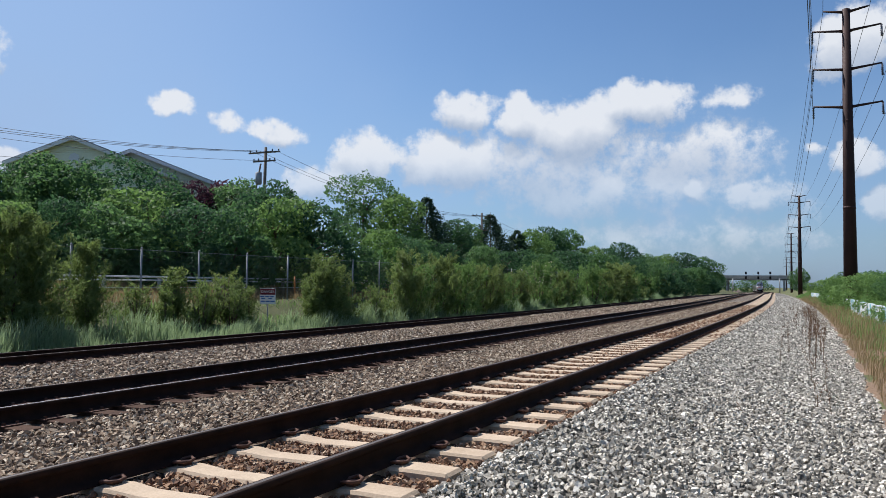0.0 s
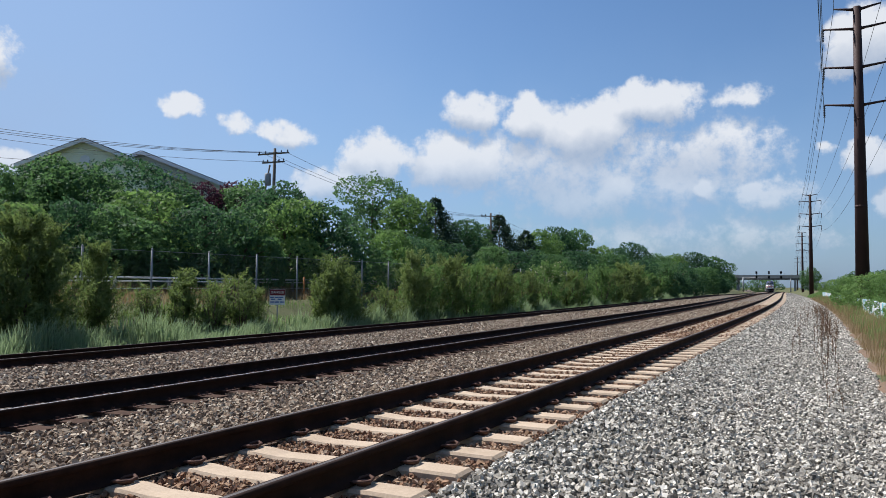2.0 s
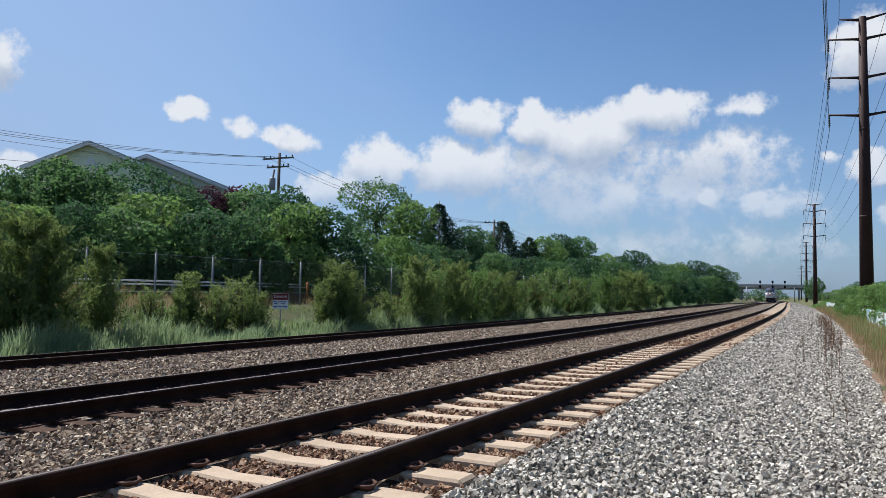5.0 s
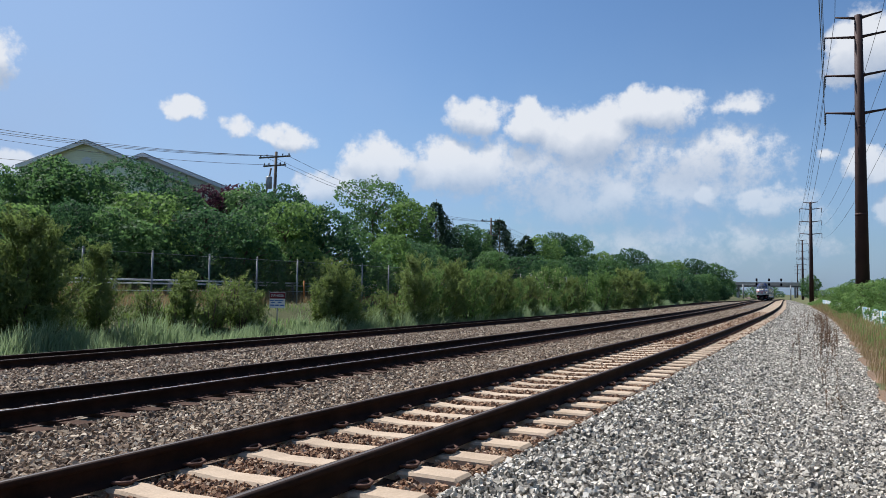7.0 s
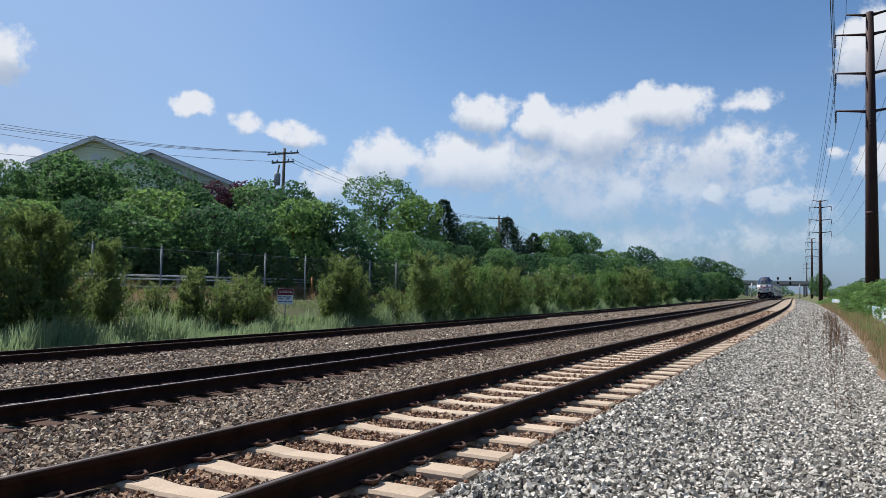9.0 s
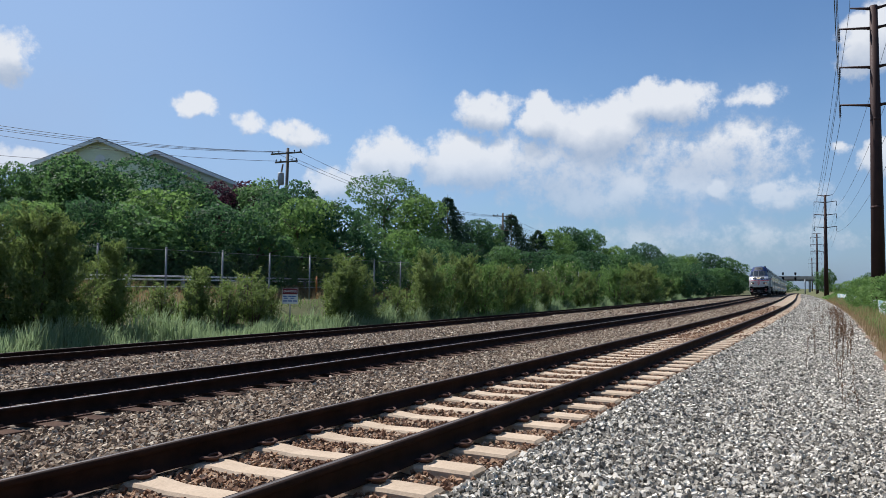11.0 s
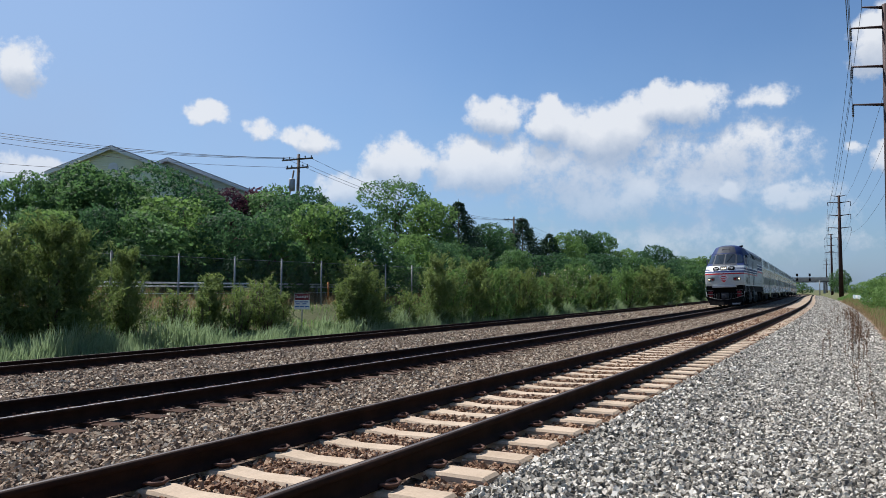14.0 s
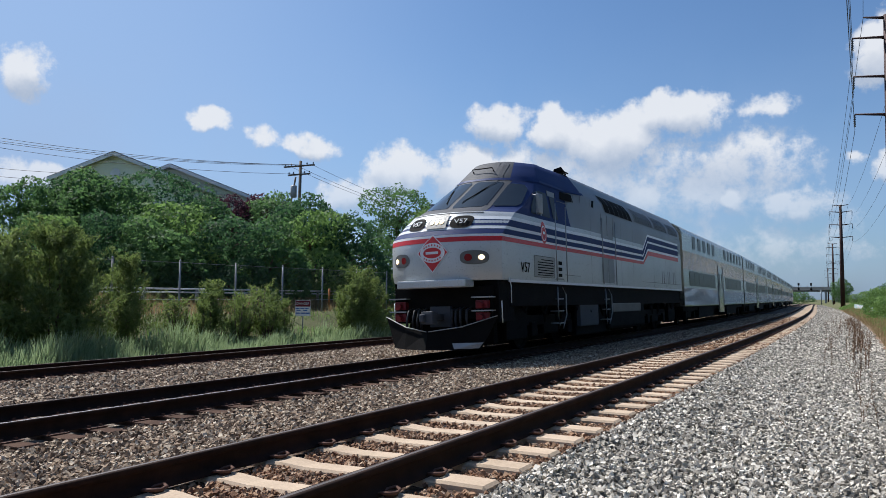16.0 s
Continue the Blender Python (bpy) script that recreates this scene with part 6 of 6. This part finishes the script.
            side_panel("louvre", side, [(-2.75 if k < 6 else -3.0, z), (-2.75 if k < 6 else -3.0, z + 0.026), (-3.88, z + 0.026), (-3.88, z)][::-side], M["black"], vent, 0.017)
        # emblem and figures on the flank
        badge = side_panel("side_emblem", side, [(-3.28 + a, z) for a, z in ellipse(0, 3.10, 0.21, 0.27, 16, 1.7)][::-side], M["red"], body, 0.012, label="small red emblem with a pale centre")
        side_panel("emblem_ring", side, [(-3.28 + a, z) for a, z in ellipse(0, 3.10, 0.17, 0.18, 14)][::-side], M["stripe_white"], badge, 0.015)
        side_panel("emblem_centre", side, [(-3.28 + a, z) for a, z in ellipse(0, 3.10, 0.14, 0.15, 14)][::-side], M["red"], badge, 0.018)
        side_panel("emblem_bar", side, [(-3.20, 3.09), (-3.20, 3.15), (-3.36, 3.15), (-3.36, 3.09)][::-side], M["stripe_white"], badge, 0.021)
        lettering("V57", 0.36, M["black"], body, pose(side * (side_x(-1.95, 2.05) + 0.012), -1.95, 2.06, 90, 0, 90 * side))
        for y in (-16.8, -17.15, -17.9, -18.25, -19.0, -19.35):
            side_panel("letter_bar", side, [(y, 2.02), (y, 2.56), (y - 0.09, 2.56), (y - 0.09, 2.02)][::-side], M["grille_dark"], body, 0.010)
        for y in (-5.6, -7.2, -10.6, -12.2, -15.4, -17.6, -19.6):
            side_panel("panel_seam", side, [(y, 1.80), (y, 3.80), (y - 0.018, 3.80), (y - 0.018, 1.80)][::-side], M["grille_dark"], body, 0.009)
        for z in (2.02, 3.90):
            side_panel("panel_seam", side, [(-4.8, z), (-4.8, z + 0.014), (-20.6, z + 0.014), (-20.6, z)][::-side], M["grille_dark"], body, 0.009)
        # tall doors, intakes and grilles of the hood
        for y in (-8.35, -9.02):
            side_panel("hood_door", side, [(y, 1.85), (y, 3.88), (y - 0.60, 3.88), (y - 0.60, 1.85)][::-side], M["silver_dark"], body, 0.008, 0.004)
        for y in (-8.30, -8.97, -9.64):
            side_panel("door_gap", side, [(y, 1.83), (y, 3.90), (y - 0.025, 3.90), (y - 0.025, 1.83)][::-side], M["black"], body, 0.012)
        for y0, y1, z0, z1, lean, dark in ((-5.1, -7.6, 4.17, 4.40, 0.10, True), (-8.9, -12.3, 4.17, 4.70, -0.45, True), (-12.7, -15.6, 4.20, 4.70, -0.40, False),
                                           (-15.9, -18.2, 4.20, 4.70, -0.35, False), (-18.5, -20.5, 4.20, 4.66, -0.2, False)):
            rows = [(y0, z0), (y0 - lean, z1), (y1 - 1.4 * lean, z1), (y1, z0)]
            grille = side_panel("intake_grille", side, [(y, drawn(z)) for y, z in rows], M["black" if dark else "grille_dark"], body, 0.014, label="dark air intake grille", bend=True)
            for k in range(1, 6 if dark else 9):
                y = y0 + (y1 - y0) * k / (6 if dark else 9)
                side_panel("bar", side, [(y, drawn(z0)), (y - lean, drawn(z1)), (y - lean - 0.03, drawn(z1)), (y - 0.03, drawn(z0))], M["grille_dark" if dark else "black"], grille, 0.020, bend=True)
        for y in (-4.02, -4.84, -8.24, -9.72):
            bm = bmesh.new()
            x = side * (side_x(y, 2.5) + 0.06)
            tube(bm, [(x, y, 1.78), (x, y, 3.9)], 0.016, 6)
            part("handrail", bm, M["galvanised"], body)
        bm = bmesh.new()
        box(bm, min(side * 1.50, side * 1.56), max(side * 1.50, side * 1.56), -20.8, -0.95, 1.69, 1.755)
        part("sill", bm, M["stripe_white"], loco, "white sill line")
        for y in (-4.40, -8.85):
            bm = bmesh.new()
            for z in (0.62, 0.95, 1.28):
                box(bm, min(side * 1.28, side * 1.52), max(side * 1.28, side * 1.52), y - 0.22, y + 0.22, z, z + 0.03)
            for dy in (-0.32, 0.32):
                tube(bm, [(side * 1.50, y + dy * 0.6, 1.62), (side * 1.55, y + dy, 1.42), (side * 1.55, y + dy, 0.85), (side * 1.53, y + dy * 0.55, 0.60), (side * 1.50, y + dy * 0.5, 0.48)], 0.018, 6)
            part("boarding_steps", bm, M["galvanised"], loco, "grey boarding steps with rails")
        bm = bmesh.new()
        box(bm, min(side * 0.7, side * 1.44), max(side * 0.7, side * 1.44), -14.0, -9.2, 0.30, 1.25, 0.10)
        part("fuel_tank", bm, M["black"], loco)
        bm = bmesh.new()
        box(bm, min(side * 1.38, side * 1.46), max(side * 1.38, side * 1.46), -13.3, -9.6, 0.86, 1.16, 0.02)
        part("tank_panel", bm, M["grille_dark"], loco)
        bm = bmesh.new()
        box(bm, min(side * 1.0, side * 1.42), max(side * 1.0, side * 1.42), -8.1, -6.3, 0.48, 1.25, 0.04)
        part("battery_box", bm, M["roof_grey"], loco)
    bm = bmesh.new()
    box(bm, -1.44, 1.44, -20.7, -1.2, 1.12, 1.735)
    box(bm, -0.62, 0.62, -20.3, -1.5, 0.16, 1.2, 0.03)
    box(bm, -1.30, 1.30, -9.3, -6.2, 0.22, 1.2, 0.03)
    for y0, y1, z0 in ((-14.6, -14.0, 0.3), (-2.6, -1.3, 0.3), (-20.4, -19.0, 0.35)):
        box(bm, -1.25, 1.25, y0, y1, z0, 1.2, 0.03)
    for k in range(14):
        y = -1.8 - 1.3 * k
        tube(bm, [(-1.36, y, 1.25), (-1.40, y - 0.3, 0.98 - 0.1 * (k % 3)), (-1.36, y - 0.7, 1.22)], 0.035, 6)
        tube(bm, [(1.36, y, 1.25), (1.40, y - 0.3, 0.98 - 0.1 * (k % 3)), (1.36, y - 0.7, 1.22)], 0.035, 6)
    part("underframe", bm, M["black"], loco)
    for y in (-4.5, -16.8):
        truck(loco, y, 2.74, 0.51)
    # roof fittings
    bm = bmesh.new()
    for k, x in enumerate((-1.02, -0.92, -0.82)):
        tube(bm, [(x, -6.75 - 0.1 * k, 5.20), (x, -6.35, 5.21), (x, -6.05 - 0.08 * k, 5.23)], [0.02, 0.03, 0.075], 10)
        tube(bm, [(x, -6.5, 5.20), (x, -6.5, 5.0)], 0.02, 6)
    box(bm, -1.06, -0.78, -6.62, -6.42, 5.00, 5.10, 0.02)
    part("air_horn", bm, M["black"], body)
    for y in (-9.5, -12.3, -17.2):
        bm = bmesh.new()
        box(bm, -0.62, 0.62, y - 1.0, y + 1.0, 5.16, 5.27, 0.05)
        tube(bm, [(0, y, 5.25), (0, y, 5.31)], 0.5, 20)
        part("roof_fan", bm, M["roof_grey"], body)
    return loco


CAR_LONG, CAR_GAP = 25.5, 0.8


def car_half(z):
    return float(np.interp(z, (0.75, 0.95, 4.55, 4.78, 5.00, 5.12, 5.18), (1.44, 1.50, 1.50, 1.40, 1.10, 0.62, 0.0)))


def build_car():
    car = thing("passenger_coach", "ribbed stainless bilevel passenger coach with dark windows", "coach", "coaches of the train")
    # fluted shell swept end to end; plain letterboard and window zones between
    zs = [0.95, 1.0] + [z for k in range(16) for z in (1.02 + 0.055 * k, 1.045 + 0.055 * k)] + [1.93, 2.78] + \
         [z for k in range(17) for z in (2.80 + 0.055 * k, 2.825 + 0.055 * k)] + [3.76, 4.55, 4.67, 4.78, 4.90, 5.00, 5.07, 5.12, 5.15]
    ridged = [(1.0 <= z <= 1.90 or 2.79 <= z <= 3.73) and i % 2 == 0 for i, z in enumerate(zs)]
    half = [(car_half(z) + (0.014 if rid else 0.0), z) for z, rid in zip(zs, ridged)]
    prof = half + [(-x, z) for x, z in half[::-1]]
    bm = bmesh.new()
    ends = [[bm.verts.new((x, y, z)) for x, z in prof] for y in (0.0, -CAR_LONG)]
    n = len(prof)
    for i in range(n):
        bm.faces.new((ends[0][i], ends[0][(i + 1) % n], ends[1][(i + 1) % n], ends[1][i]))
    bm.faces.new(ends[0]), bm.faces.new(ends[1][::-1])
    bmesh.ops.recalc_face_normals(bm, faces=bm.faces)
    body = part("body", bm, M["stainless"], car, "fluted stainless steel body")
    bm = bmesh.new()
    box(bm, -0.65, 0.65, -0.02, 0.36, 1.1, 3.6, 0.04)
    box(bm, -0.65, 0.65, -CAR_LONG - 0.36, -CAR_LONG + 0.02, 1.1, 3.6, 0.04)
    part("diaphragm", bm, M["black"], car)

    def pane(name, y, w, z0, z1, mat, side, off, label=""):
        r = 0.09
        bm = bmesh.new()
        pts = []
        for cy, cz, a0 in ((y + w / 2 - r, z1 - r, 0), (y - w / 2 + r, z1 - r, 90), (y - w / 2 + r, z0 + r, 180), (y + w / 2 - r, z0 + r, 270)):
            for k in range(4):
                a = radians(a0 + 30 * k)
                pts.append((cy + r * math.cos(a), cz + r * math.sin(a)))
        bm.faces.new([bm.verts.new((side * (car_half(z) + off), q, z)) for q, z in pts])
        bmesh.ops.recalc_face_normals(bm, faces=bm.faces)
        return part(name, bm, mat, body, label)
    door = -CAR_LONG / 2
    for side in (1, -1):
        for k in range(14):
            y = -1.6 - k * 1.715
            if abs(y - door) < 1.0:
                continue
            if k not in (0,):
                pane("upper_window", y, 0.92, 3.86, 4.62, M["stainless"], side, 0.010)
                pane("upper_pane", y, 0.82, 3.91, 4.57, M["coach_glass"], side, 0.016)
        for a, b in ((-1.6, door + 2.3), (door - 2.3, -CAR_LONG + 1.6)):
            n_win = 6
            step = (b - a) / n_win
            for k in range(n_win):
                pane("lower_window", a + step * (k + 0.5), abs(step) - 0.07, 1.98, 2.72, M["coach_glass"], side, 0.012, "dark tinted window")
        bm = bmesh.new()
        box(bm, min(side * 1.42, side * 1.515), max(side * 1.42, side * 1.515), door - 1.0, door + 1.0, 0.50, 3.25, 0.0)
        leaf = part("door", bm, M["stainless"], car, "stainless centre door with a dark recess")
        for dy in (-0.52, 0.52):
            bm = bmesh.new()
            box(bm, min(side * 1.50, side * 1.525), max(side * 1.50, side * 1.525), door + dy - 0.20, door + dy + 0.20, 1.95, 2.90)
            part("door_window", bm, M["coach_glass"], leaf)
        bm = bmesh.new()
        box(bm, min(side * 1.50, side * 1.528), max(side * 1.50, side * 1.528), door - 1.12, door - 1.0, 0.9, 3.4)
        box(bm, min(side * 1.50, side * 1.528), max(side * 1.50, side * 1.528), door + 1.0, door + 1.12, 0.9, 3.4)
        part("door_post", bm, M["grille_dark"], car)
        for y in (-7.2, -18.3):
            bm = bmesh.new()
            box(bm, min(side * 0.8, side * 1.40), max(side * 0.8, side * 1.40), y - 2.6, y + 2.6, 0.30, 0.98, 0.03)
            part("equipment_box", bm, M["black"], car)
    bm = bmesh.new()
    box(bm, -1.35, 1.35, -CAR_LONG + 0.3, -0.3, 0.72, 0.96)
    box(bm, -0.60, 0.60, -CAR_LONG + 0.6, -0.6, 0.20, 0.90)
    part("underframe", bm, M["black"], car)
    for y in (-6.0, -12.5, -19.5):
        bm = bmesh.new()
        box(bm, -0.55, 0.55, y - 1.2, y + 1.2, 5.09, 5.21, 0.05)
        part("roof_unit", bm, M["grille"], body)
    for y in (-3.0, -CAR_LONG + 3.0):
        truck(car, y, 2.4, 0.46, False)
    return car


locomotive = build_loco()
coaches = [build_car()]
for _ in range(5):
    coaches.append(copy_thing(coaches[0], pose(0, 0, 0)))


# ---- movement: the train comes on at a steady 24 m/s ----
def ride(front, back):
    """Pose of a vehicle whose front stands at one place of the middle track and whose back at another."""
    a, b = on_line(TRACK_B, front, RAIL_B), on_line(TRACK_B, back, RAIL_B)
    d = a - b
    yaw = math.degrees(math.atan2(-d.x, d.y))
    return pose(*a, math.degrees(math.atan2(d.z, math.hypot(d.x, d.y))), math.degrees(CANT), yaw)


def motions():
    times = [0.5 * k for k in range(33)]
    lead = [14.60 + 24.23 * (16.0 - t) for t in times]
    walk(locomotive, [(t, ride(s, s + LOCO_LONG)) for t, s in zip(times, lead)])
    for k, coach in enumerate(coaches):
        off = LOCO_LONG + CAR_GAP + k * (CAR_LONG + CAR_GAP)
        walk(coach, [(t, ride(s + off, s + off + CAR_LONG)) for t, s in zip(times, lead)])


motions()
